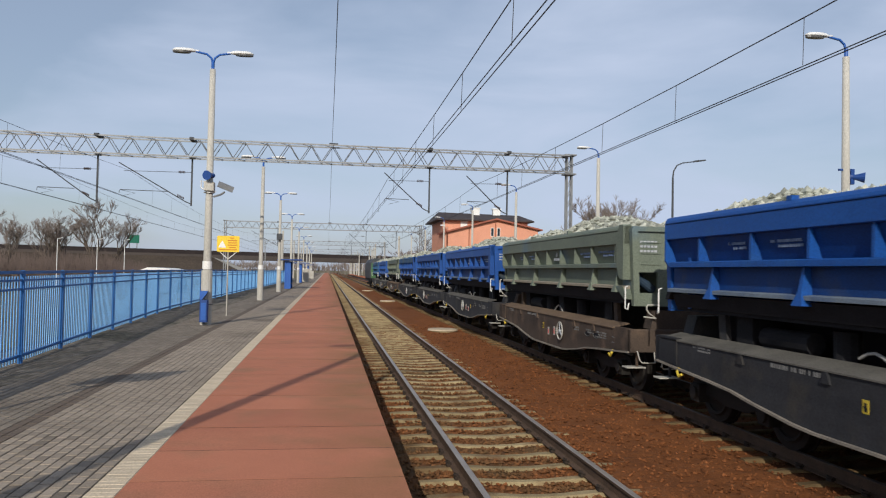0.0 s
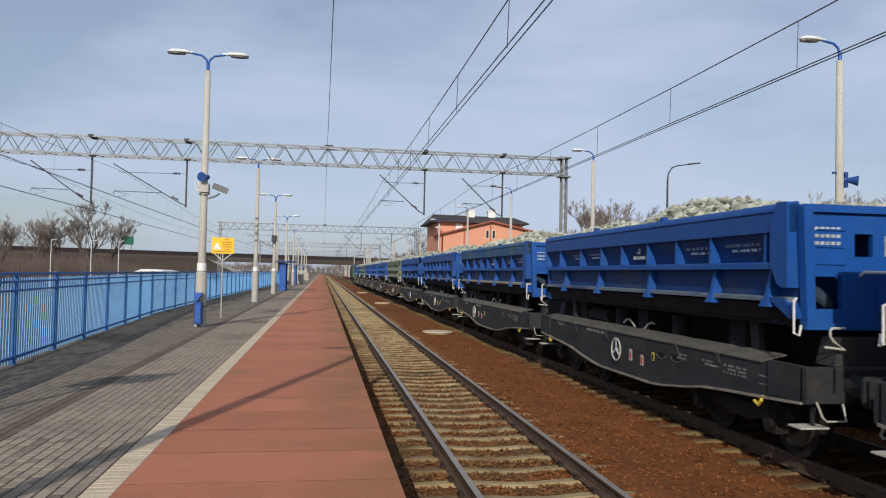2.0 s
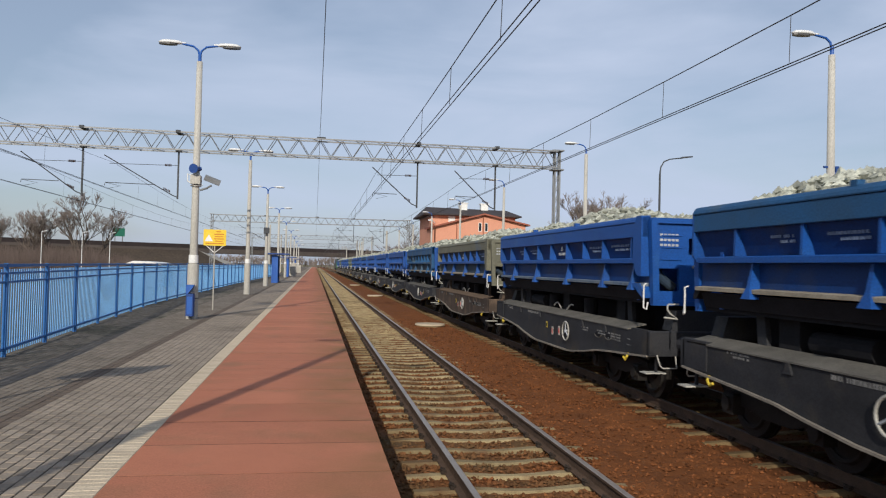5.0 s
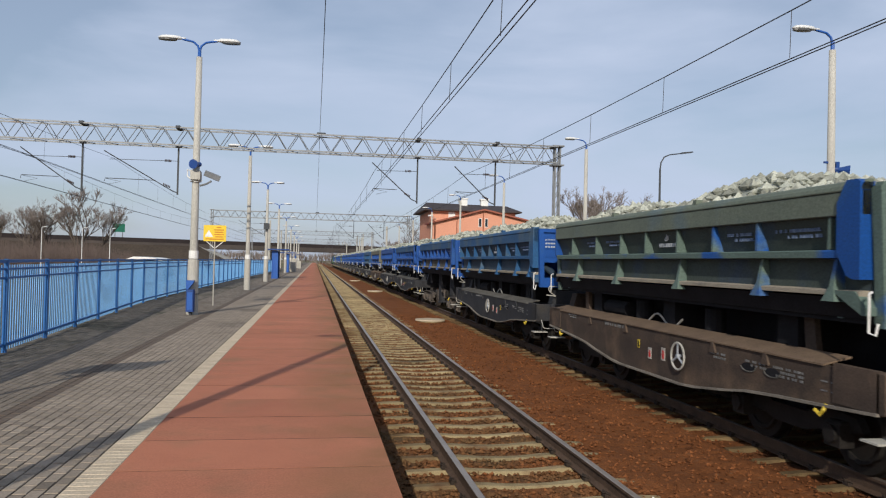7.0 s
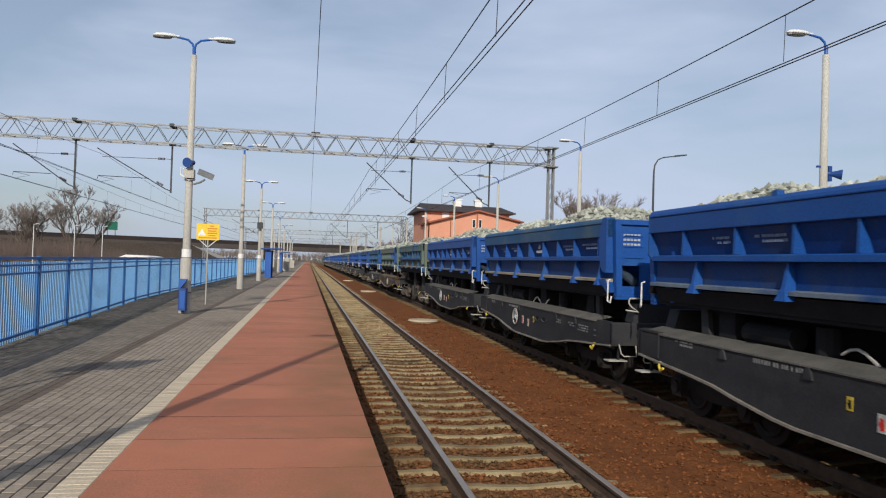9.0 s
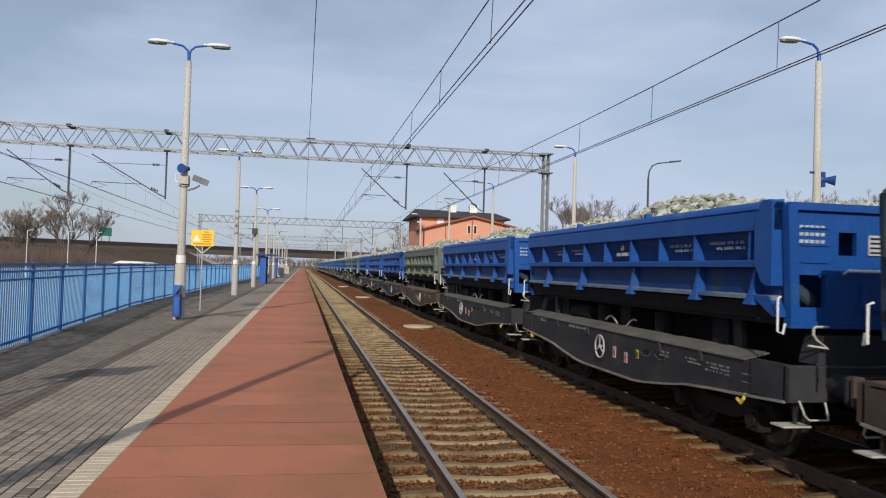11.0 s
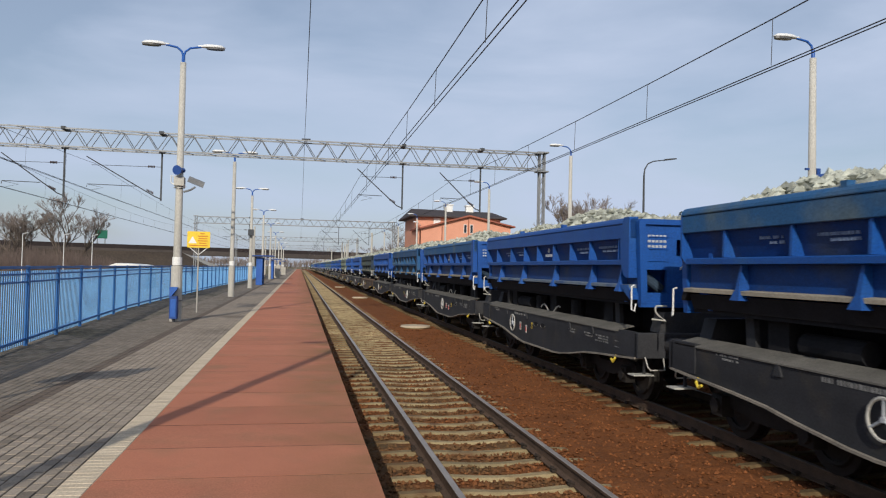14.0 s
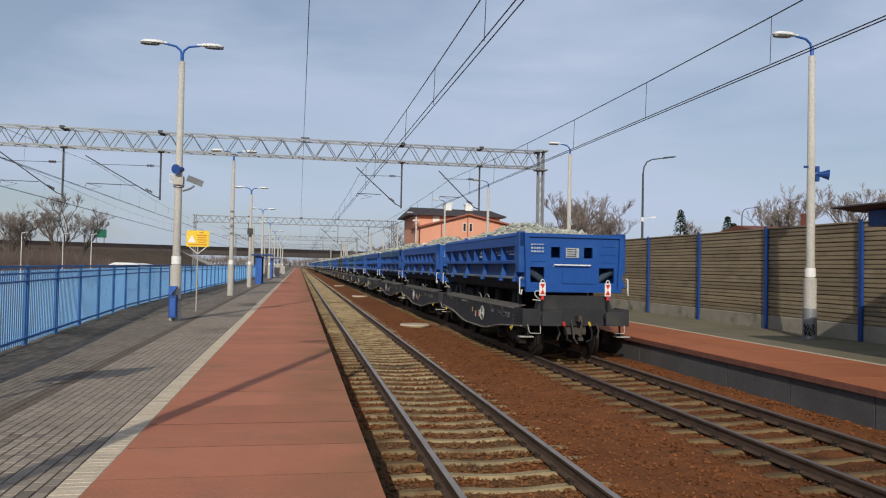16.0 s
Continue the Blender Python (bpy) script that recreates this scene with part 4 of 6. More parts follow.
            if sx == e:
                part("upper_handle", Shape().tube([(sx * 0.93, e * 5.06, 1.69), (sx * 1.14, e * 5.10, 1.69), (sx * 1.17, e * 5.11, 1.66), (sx * 1.17, e * 5.11, 1.60), (sx * 1.12, e * 5.11, 1.54), (sx * 0.97, e * 5.11, 1.45), (sx * 1.22, e * 5.08, 1.475)], 0.015, 6), CREAM, w, "white bent handle")
        part("lifting_hook", Shape().tube([(-1.49, e * 4.3, 0.80), (-1.53, e * 4.3, 0.74), (-1.53, e * 4.24, 0.68), (-1.53, e * 4.16, 0.72)], 0.022, 6), MARK_Y, w, "yellow lifting hook")
        b = thing("bogie", "", "")
        b.parent, b.location, b.scale = w, (0, e * 3.25 if kind == "belly" else e * 3.60 - 0.20, 0), (1 / 0.925, 1 / (1.021 if kind == "belly" else 0.99), 1)
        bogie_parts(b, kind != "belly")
    w.scale = (0.925, 1.021 if kind == "belly" else 0.99, 1.0)    # true width and length of this type
    return w


# kinds of wagon: body, rim, ribs, end posts, end wall, frame, underframe, heap
KINDS = {
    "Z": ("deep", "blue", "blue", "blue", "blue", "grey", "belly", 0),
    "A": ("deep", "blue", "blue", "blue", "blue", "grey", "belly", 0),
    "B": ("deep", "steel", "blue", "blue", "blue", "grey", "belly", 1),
    "S": ("slate", "steel", "steel", "steel", "blue", "grey", "belly", 2),
    "G": ("green", "green", "green", "green", "green", "rust", "belly", 0),
    "P": ("murk", "green", "patch", "blue", "patch", "rust", "belly", 1),
    "O": ("slate", "olive", "blue", "olive", "olive", "rust", "belly", 2),
    "H": ("slate", "murk", "murk", "slate", "slate", "rust", "belly", 0),
    "C": ("deep", "steel", "blue", "blue", "blue", "grey", "drum", 2),
    "D": ("slate", "patch", "steel", "patch", "green", "grey", "drum", 0),
}
# from the last wagon to the first
ORDER = "ZABABSAHAAGABADPSCBAOSAAABAAGAABGAS"
built, TRAIN = {}, []
for i, c in enumerate(ORDER):
    if c not in built:
        k = KINDS[c]
        built[c] = wagon(*k[:7], HEAPS[k[7]], i)
        TRAIN.append((i, built[c]))
    else:
        TRAIN.append((i, copy_thing(built[c], pose(0, 0, 0))))
# the hand wheel and the plates beside it sit at another place on each wagon
WHEEL_AT = {0: -1.15, 1: 0.97, 2: 0.99, 3: 1.95, 4: 0.16, 5: -1.7, 6: 0.85, 7: 1.96, 11: -1.18, 12: 1.1, 13: 0.89, 15: -1.08, 16: 0.0, 20: -1.0, 21: -0.55, 22: 0.95, 23: 1.87, 24: 0.27, 25: 1.9, 26: 0.0, 27: -1.15}
for i, w in TRAIN:
    at = WHEEL_AT.get(i, (1.0, -1.1, 0.2)[i % 3])
    turned = 1 if at > -0.8 else -1
    for o in w.children:
        if o.name.startswith("hand_wheel"):
            o.location.y = at
        elif o.name.startswith(("placard", "slot")):
            o.location.y = at + turned * o.location.y if turned > 0 or o.name.startswith("placard") else at + o.location.y
# tail boards hang on the last wagon
for sx in (-0.98, 0.86):
    tb = part("tail_board", Shape().box(sx - 0.085, sx + 0.085, -5.165, -5.15, 1.58, 1.90).ring((sx, -5.157, 1.93), "y", 0.045, 0.012, 12, 4), WHITE, TRAIN[0][1], "white tail board with two red triangles")
    part("triangle", Shape().prism([(sx - 0.07, 1.87), (sx + 0.07, 1.87), (sx, 1.745)], -5.172, -5.166).prism([(sx - 0.07, 1.61), (sx + 0.07, 1.61), (sx, 1.735)], -5.172, -5.166), RED_PAINT, tb)
    part("bracket", Shape().box(sx - 0.03, sx + 0.03, -5.15, -5.10, 1.2, 1.62), GRIME_SHADE, TRAIN[0][1])
    part("socket", Shape().box(sx - 0.04, sx + 0.04, -5.17, -5.15, 1.48, 1.57), RED_PAINT, TRAIN[0][1], "red lamp socket")

loco = thing("locomotive", "grey and green electric locomotive with yellow front panels", "locomotive")
lb = Shape().prism([(-1.45, 1.25), (1.45, 1.25), (1.5, 2.3), (1.42, 3.3), (1.1, 3.75), (-1.1, 3.75), (-1.42, 3.3), (-1.5, 2.3)], -7.2, 7.2)
part("body", lb, DARK_STEEL, loco)
for e in (-1, 1):
    part("cab_front", Shape().prism([(-1.4, 1.3), (1.4, 1.3), (1.45, 2.3), (1.36, 3.2), (-1.36, 3.2), (-1.45, 2.3)], *sorted((e * 7.2, e * 7.55))), LOCO_G, loco)
    part("front_panel", Shape().box(-1.2, 1.2, *sorted((e * 7.55, e * 7.58)), 2.9, 3.2), YELLOW, loco)
    for sx in (-0.62, 0.62):
        part("windscreen", Shape().box(sx - 0.5, sx + 0.5, *sorted((e * 7.55, e * 7.57)), 2.25, 2.85), PANE, loco)
    for sx in (-0.875, 0.875):
        part("buffer", Shape().tube([(sx, e * 7.5, 1.04), (sx, e * 8.1, 1.04)], 0.14, 12).tube([(sx, e * 8.1, 1.04), (sx, e * 8.15, 1.04)], 0.24, 14), GRIME_SHADE, loco)
    bg = thing("bogie", "", "")
    bg.parent, bg.location = loco, (0, e * 4.6, 0)
    bogie_parts(bg, False)
    part("pantograph", Shape().tube([(0, e * 5.0, 3.75), (0, e * 6.3, 4.35 if e > 0 else 4.6), (0, e * 5.2, 4.0 if e > 0 else 5.28)], 0.04, 6).box(-0.8, 0.8, e * 5.2 - 0.2, e * 5.2 + 0.2, 4.0 if e > 0 else 5.25, 4.05 if e > 0 else 5.3), DARK_STEEL, loco)
part("underframe", Shape().box(-1.4, 1.4, -7.5, 7.5, 0.95, 1.25).box(-1.2, 1.2, -2, 2, 0.45, 0.95), GRIME_SHADE, loco)


def motions():
    """The train runs away from the camera at an even speed; the wheels that show roll with it."""
    for c in "ZCD":
        for ws in [o for o in built[c].children_recursive if o.name.startswith("wheelset")]:
            y = ws.location.y
            walk(ws, [(k / FPS, pose(0, y, 0.46, -math.degrees(SPEED * k / FPS / 0.46) % 360)) for k in range(16 * FPS + 1)])
    for i, w in TRAIN:
        y0 = REAR0 + PITCH * i + 4.9 - (0.25 if ORDER[i] in "CD" else 0.0)
        walk(w, [(t, pose(X2, y0 + SPEED * t, 0)) for t in (0.0, 4.0, 8.0, 12.0, 16.0)])
    y0 = REAR0 + PITCH * len(ORDER) + 4.9 + 3.2
    walk(loco, [(t, pose(X2, y0 + SPEED * t, 0)) for t in (0.0, 4.0, 8.0, 12.0, 16.0)])



# ---- lamps, posts and signs on the platforms ----
def lamp_head(parent, x, y, z, s):
    """A flat teardrop street luminaire pointing to s along x; x, z: its inner end."""
    n, v, f = 14, [], []
    for j, (k, dz) in enumerate(((0.0, 0.10), (0.75, 0.075), (1.0, 0.02), (0.94, -0.01))):
        for i in range(n):
            a = i * math.tau / n
            px = 0.36 + 0.36 * math.cos(a) * (k if k else 0.05)
            w = 0.15 * math.sin(a) * (0.65 + 0.35 * (px / 0.72)) * (k if k else 0.05)
            v.append((x + s * px, y + w, z + dz))
    f = [(j * n + i, j * n + (i + 1) % n, (j + 1) * n + (i + 1) % n, (j + 1) * n + i) for j in range(3) for i in range(n)]
    f.append(tuple(range(n)))
    f.append(tuple(range(3 * n, 4 * n)))
    h = part("lamp_head", Shape().add(v, f).tube([(x - s * 0.06, y, z + 0.02), (x + s * 0.10, y, z + 0.02)], 0.035, 8), LAMP_GREY, parent, "flat pale grey lamp head", True)
    b = [(x + s * (0.44 + 0.26 * math.cos(i * math.tau / n)), y + 0.11 * math.sin(i * math.tau / n)) for i in range(n)]
    part("bowl", Shape().prism(b, z - 0.055, z - 0.012, "z"), LAMP_GLASS, h, "dark glass bowl")


def horn(parent, x, y, z, dx, dy):
    d = Vector((dx, dy, -0.1)).normalized()
    c = Vector((x, y, z))
    part("loudspeaker", Shape().tube([c - d * 0.16, c - d * 0.04, c + d * 0.05, c + d * 0.14], 0.05, 14, 0.14).tube([c - d * 0.22, c - d * 0.14], 0.07, 10), BLUE_D, parent, "dark blue horn loudspeaker")


def lamp_post(x, y, twin, extras=False, top=8.08):
    base = ZP
    t = thing("platform_lamp", "tall concrete platform lamp with two heads on a blue fork" if twin else "tall concrete platform lamp with one head on a blue arm", "platform lamp", "platform lamps", at=(x, y, 0))
    part("pole", Shape().tube([(0, 0, base - 0.1), (0, 0, base + 2.5), (0, 0, top)], 0.135, 16, 0.085), POLE_CONC, t, "", True)
    part("base_collar", Shape().tube([(0, 0, base - 0.1), (0, 0, base + 1.56), (0, 0, base + 1.60)], 0.165, 16, 0.155), POLE_CONC, t)
    part("label_band", Shape().tube([(0, 0, base + 1.63), (0, 0, base + 1.86)], 0.138, 16, 0.136), WHITE, t, "white number band")
    arm = Shape().tube([(0, 0, top - 0.05), (0, 0, top + 0.22)], 0.05, 8)
    for s in ((-1, 1) if twin else (-1,)):
        arm.tube([(0, 0, top + 0.16), (s * 0.05, 0, top + 0.33), (s * 0.18, 0, top + 0.44), (s * 0.5, 0, top + 0.50)], 0.032, 8)
        lamp_head(t, s * 0.46, 0, top + 0.50, s)
    part("arm", arm, BLUE_M, t, "blue bent lamp arm")
    if extras:
        horn(t, 0.02, -0.24, 4.90, -0.4, -1)
        part("bracket", Shape().box(-0.13, 0.15, -0.22, 0.10, 4.46, 4.74, 0.03).ring((0, 0, 4.60), "z", 0.15, 0.02, 16, 5).ring((0, 0, 4.42), "z", 0.15, 0.015, 16, 5), POLE_CONC, t, "grey junction box on a clamp")
        part("conduit", Shape().tube([(-0.14, -0.1, 4.72), (-0.22, -0.12, 4.76), (-0.22, -0.12, 4.55), (0.0, -0.14, 4.40), (0.2, -0.1, 4.45)], 0.02, 6), LAMP_GREY, t)
        c = part("security_camera", Shape().prism([(-0.08, -0.07), (0.08, -0.07), (0.09, 0.06), (0.05, 0.10), (-0.05, 0.10), (-0.09, 0.06)], -0.23, 0.23), STEEL, t, "boxy grey security camera")
        c.matrix_basis = pose(0.47, -0.1, 4.58, 0, 20, 0) @ pose(0, 0, 0, 0, 0, -78)
        part("camera_arm", Shape().tube([(0.12, 0, 4.30), (0.32, -0.05, 4.36), (0.45, -0.1, 4.44)], 0.03, 8), STEEL, t)
    return t


LEFT_Y = (1.9, 23.0, 41.0, 56.2, 74.0, 92.5, 111.0, 129.0, 147.0, 165.0)
for i, y in enumerate(LEFT_Y):
    lamp_post(-3.50, y, True, i == 1, 8.08 - 0.0255 * max(0, min(y, 56.2) - 23) - 0.013 * max(0, y - 56.2))
box_at = thing("speaker_box", "dark speaker box clamped to a lamp post", "loudspeaker", at=(-3.5, 56.0, 4.55))
part("body", Shape().box(-0.2, 0.2, -0.25, 0.06, -0.22, 0.22, 0.03), DARK_STEEL, box_at)
part("clamp", Shape().ring((0, 0.2, 0), "z", 0.13, 0.02, 14, 5), DARK_STEEL, box_at)
for i, y in enumerate((-1.0, 17.82, 37.2, 54.4, 71.4, 89.5, 107.0, 125.0)):
    t = lamp_post(13.28 if i == 1 else 13.68, y, False, False, 8.04 if i == 1 else 8.24)
    if i == 1:
        horn(t, 0.30, -0.1, 4.88, 0.9, -0.6)
        part("painted_foot", Shape().tube([(0, 0, ZP - 0.1), (0, 0, ZP + 0.80)], 0.180, 16, 0.175), STEEL, t, "grey painted foot with a black scrawl")
        scrawl = Shape()
        for k in range(5):
            a = radians(196 + 17 * k)
            pts = []
            for j in range(7):
                q = a + radians(9) * math.sin(2.1 * j + k)
                pts.append((0.186 * math.cos(q), 0.186 * math.sin(q), ZP + 0.10 + 0.045 * j + 0.03 * math.sin(3.3 * j + 2 * k)))
            scrawl.tube(pts, 0.014, 5)
        tagged(part("scrawl", scrawl, GRIME_SHADE, t), kind="stuff")
        part("bracket", Shape().box(-0.2, 0.2, -0.03, 0.03, 5.05, 5.10).box(0.12, 0.22, -0.05, 0.05, 4.7, 5.1), BLUE_D, t)

bin_ = thing("litter_bin", "blue metal litter bin with a hood strapped to the lamp post", "litter bin", at=(-3.50, 22.70, 0))
part("body", Shape().prism([(-0.10, -0.12), (0.08, -0.12), (0.10, -0.09), (0.10, 0.10), (-0.12, 0.10), (-0.12, -0.09)], ZP + 0.10, ZP + 0.74, "z"), BLUE_D, bin_)
part("door", Shape().box(-0.08, 0.06, -0.132, -0.118, ZP + 0.16, ZP + 0.66), BLUE_M, bin_, "lighter blue front panel")
part("hood", Shape().prism([(-0.12, ZP + 0.74), (-0.07, ZP + 0.74), (0.07, ZP + 0.93), (0.10, ZP + 1.0), (-0.13, ZP + 1.0)], -0.10, 0.10), BLUE_M, bin_, "blue slanted hood")
part("strap", Shape().ring((0.0, 0.30, ZP + 0.60), "z", 0.172, 0.012, 16, 5), DARK_STEEL, bin_)
part("foot", Shape().tube([(0, 0, ZP), (0, 0, ZP + 0.14)], 0.04, 8), DARK_STEEL, bin_)

sign = thing("warning_sign", "yellow warning board on a thin grey post", "sign", "warning signs", at=(-3.45, 27.2, 0))
part("post", Shape().tube([(0, 0.02, ZP), (0, 0.02, 3.3)], 0.024, 8), CONCRETE, sign)
part("brace", Shape().tube([(-0.3, 0.02, 2.78), (0, 0.02, 2.52)], 0.015, 6).tube([(0.3, 0.02, 2.78), (0, 0.02, 2.52)], 0.015, 6), LAMP_GREY, sign)
bd = part("board", Shape().prism([(-0.38, 2.80), (-0.36, 2.77), (0.36, 2.77), (0.38, 2.80), (0.38, 3.30), (0.36, 3.33), (-0.36, 3.33), (-0.38, 3.30)], -0.02, 0.01), YELLOW, sign, "yellow board")
part("triangle", Shape().prism([(-0.34, 2.92), (-0.06, 2.92), (-0.2, 3.16)], -0.026, -0.021), WHITE, bd, "white warning triangle")
lt = Shape()
for j, (a, b, z) in enumerate(((0.05, 0.2, 3.24), (-0.02, 0.30, 3.15), (0.0, 0.28, 3.07), (-0.02, 0.30, 2.99), (0.02, 0.26, 2.91), (-0.3, 0.3, 2.83))):
    lt.box(a, b, -0.026, -0.021, z, z + 0.035)
tagged(part("lettering", lt, ORANGE_BAR, bd), kind="stuff")
copy_thing(sign, pose(-4.35, 7.30, 0, 0, 0, 28) @ Matrix.Diagonal((1.6, 1.2, 1, 1)))
pale = thing("pale_stone", "pale broken stone lying beside the rail", "stone", at=(3.52, 7.35, -0.23))
part("stone", Shape().rock(0, 0, 0.02, 0.07, rnd), WHITE, pale)


def fence_x(y):
    pts = [(-40, -4.6), (10, -4.88), (13.6, -5.08), (18.6, -5.40), (23.4, -5.68), (28.3, -5.97), (32.4, -6.05), (60, -6.0), (110, -5.2), (200, -4.6)]
    for (a, u), (b, v) in zip(pts, pts[1:]):
        if a <= y <= b:
            return u + (v - u) * (y - a) / (b - a)
    return pts[-1][1]


fence = thing("platform_fence", "blue steel picket fence with darker posts and rails along the platform", "fence")
picket = Shape().box(-0.006, 0.006, -0.020, 0.020, ZP + 0.03, ZP + 1.47).mesh("picket", BLUE_L)
rest = Shape()
FENCE_TOP = ZP + 1.54
FENCE_A, FENCE_STEP = 1.60, 2.42
post_mesh = Shape().box(-0.032, 0.032, -0.034, 0.034, ZP - 0.12, FENCE_TOP + 0.03, 0.008).mesh("post", BLUE_F)
ys = [FENCE_A + FENCE_STEP * i for i in range(-9, 48)]
count = 0
for a, b in zip(ys, ys[1:]):
    xa, xb = fence_x(a), fence_x(b)
    piece("post", post_mesh, fence, xa, a, 0)
    for z, h, w in ((FENCE_TOP - 0.03, 0.05, 0.03), (ZP + 1.385, 0.035, 0.02), (ZP + 1.235, 0.035, 0.02), (ZP + 0.11, 0.045, 0.02)):
        r = Shape().add([(xa + s * w, a + 0.05, z + d) for d in (0, h) for s in (-1, 1)] + [(xb + s * w, b - 0.05, z + d) for d in (0, h) for s in (-1, 1)],
                        [(0, 1, 3, 2), (4, 6, 7, 5), (0, 4, 5, 1), (2, 3, 7, 6), (0, 2, 6, 4), (1, 5, 7, 3)])
        part("rail", r, BLUE_F, fence)
    for k in range(1, 18):
        y = a + (b - a) * k / 18
        x = fence_x(y) - 0.03
        if 10 < y < 45 and count < 300:
            piece("picket", picket, fence, x, y, 0)
            count += 1
        else:
            rest.box(x - 0.006, x + 0.006, y - 0.020, y + 0.020, ZP + 0.03, ZP + 1.47)
tagged(part("far_fencing", rest, BLUE_L, fence), kind="stuff")


# ---- overhead line ----
def truss(x0, x1, z0, z1, w, bay, y):
    s = Shape()
    for dy in (-w / 2, w / 2):
        for z in (z0, z1):
            s.box(x0, x1, y + dy - 0.028, y + dy + 0.028, z - 0.032, z + 0.032)
        n = round((x1 - x0) / bay)
        for i in range(n):
            a, b = x0 + (x1 - x0) * i / n, x0 + (x1 - x0) * (i + 1) / n
            m = (a + b) / 2
            s.tube([(a, y + dy, z0), (m, y + dy, z1)], 0.017, 4, caps=False)
            s.tube([(m, y + dy, z1), (b, y + dy, z0)], 0.017, 4, caps=False)
            for z in (z0, z1):
                s.tube([(a, y - w / 2, z), (m, y + w / 2, z)], 0.012, 4, caps=False)
    return s


def cantilever(g, x_post, x_wire, y, z_low):
    """A drop post with a slanting tube, a steady arm and insulators that carries one catenary."""
    c = part("drop_post", Shape().box(x_post - 0.034, x_post + 0.034, y - 0.034, y + 0.034, z_low, 7.15).box(x_post - 0.09, x_post + 0.09, y - 0.4, y + 0.4, 7.86, 7.98).box(x_post - 0.12, x_post + 0.12, y - 0.12, y + 0.12, 7.06, 7.16), DARK_STEEL, g, "dark steel drop post")
    d = 1 if x_wire > x_post else -1
    part("slanting_tube", Shape().tube([(x_post, y, z_low + 0.08), (x_post + d * 0.25, y, z_low + 0.18), (x_wire + d * 0.22, y, 6.78)], 0.026, 6), DARK_STEEL, c)
    part("tie_rod", Shape().tube([(x_post, y, 6.45), (x_wire, y, 6.42)], 0.012, 5), DARK_STEEL, c)
    part("steady_arm", Shape().tube([(x_post + d * 0.95, y, 5.56), (x_wire + d * 0.15, y, 5.58), (x_wire + d * 0.18, y, 5.44)], 0.016, 5).tube([(x_wire + d * 0.15, y, 5.57), (x_wire - d * 0.5, y, 5.44), (x_wire, y, 5.32)], 0.009, 4), DARK_STEEL, c)
    for px, pz in ((x_post + d * 0.45, z_low + 0.34), (x_post + d * 0.42, 6.45)):
        q = Shape()
        for k in range(5):
            q.tube([(px + d * (k * 0.06 - 0.12), y, pz + k * 0.028 * (pz < 6)), (px + d * (k * 0.06 - 0.09), y, pz + k * 0.028 * (pz < 6))], 0.055, 8)
        part("insulator", q, INSUL, c, "brown ribbed insulator")


GANTRIES = (-15.0, 35.03, 94.0, 153.0, 212.0, 271.0)
for y in GANTRIES:
    g = thing("catenary_gantry", "grey steel lattice gantry over the tracks with drop posts", "gantry", "gantries")
    part("beam", truss(-18.0 if y < 40 else -12.1, 11.35, 7.115, 7.895, 0.7, 0.98, y), STEEL, g, "lattice beam of galvanised steel")
    for x in (-18.2 if y < 40 else -12.3, 11.40):
        leg = Shape()
        for dx in (-0.12, 0.12):
            for dy in (-0.13, 0.13):
                leg.box(x + dx - 0.032, x + dx + 0.032, y + dy - 0.032, y + dy + 0.032, -0.6, 7.95)
        for k in range(16):
            z = 0.1 + 0.48 * k
            for dy in (-0.13, 0.13):
                leg.tube([(x - 0.12, y + dy, z), (x + 0.12, y + dy, z + 0.48)], 0.016, 4, caps=False)
        leg.box(x - 0.28, x + 0.28, y - 0.3, y + 0.3, 7.0, 7.06).box(x - 0.28, x + 0.28, y - 0.3, y + 0.3, 7.92, 7.98)
        part("leg", leg, STEEL, g, "lattice leg")
    for xp, xw in ((4.62, 2.72), (8.36, 6.6), (-6.1, -9.0), (-10.1, -12.4)) if y < 40 else ((4.62, 2.72), (8.36, 6.6), (-6.1, -9.0)):
        cantilever(g, xp, xw, y, 4.95)
    part("wire_clamp", Shape().box(-0.06, 0.34, y - 0.08, y + 0.08, 7.93, 8.04), DARK_STEEL, g)


def catenary(xc, label):
    c = thing("overhead_line", label, "overhead wire", kind="structure")
    mess, cont, cont2, drop = Shape(), Shape(), Shape(), Shape()
    for i, y in enumerate(GANTRIES[:-1]):
        off = 0.2 if i % 2 else -0.2
        span = GANTRIES[i + 1] - y
        sag = 0.42 if i == 0 else 0.55
        pts = []
        for k in range(13):
            u = k / 12
            z = 6.45 - sag * 4 * u * (1 - u)
            x = xc + off * (1 - 2 * u)
            pts.append((x, y + span * u, z))
            if 0 < k < 12:
                drop.tube([(x, y + span * u, z), (x - 0.02, y + span * u, 5.33)], 0.006 if xc > 0 else 0.0035, 4, caps=False)
        mess.tube(pts, 0.010 if xc > 0 else 0.007, 5)
    cont.tube([(xc - (0.07 if 0 < xc < 4 else 0.04), GANTRIES[0], 5.30), (xc - (0.07 if 0 < xc < 4 else 0.04), GANTRIES[-1], 5.30)], 0.009, 5)
    cont2.tube([(xc + (0.02 if 0 < xc < 4 else 0.05), GANTRIES[0], 5.30), (xc + (0.02 if 0 < xc < 4 else 0.05), GANTRIES[-1], 5.30)], 0.009, 5)
    part("messenger_wire", mess, WIRE, c)
    part("contact_wire", cont, WIRE, c)
    part("contact_wire", cont2, WIRE, c)
    tagged(part("droppers", drop, WIRE, c), kind="stuff")


for xc in (X1 + 0.07, X2, -9.0, -12.5):
    catenary(xc, "thin dark overhead line wires above a track")
f = thing("feeder_wire", "single dark feeder wire carried on top of the gantries", "overhead wire", kind="structure")
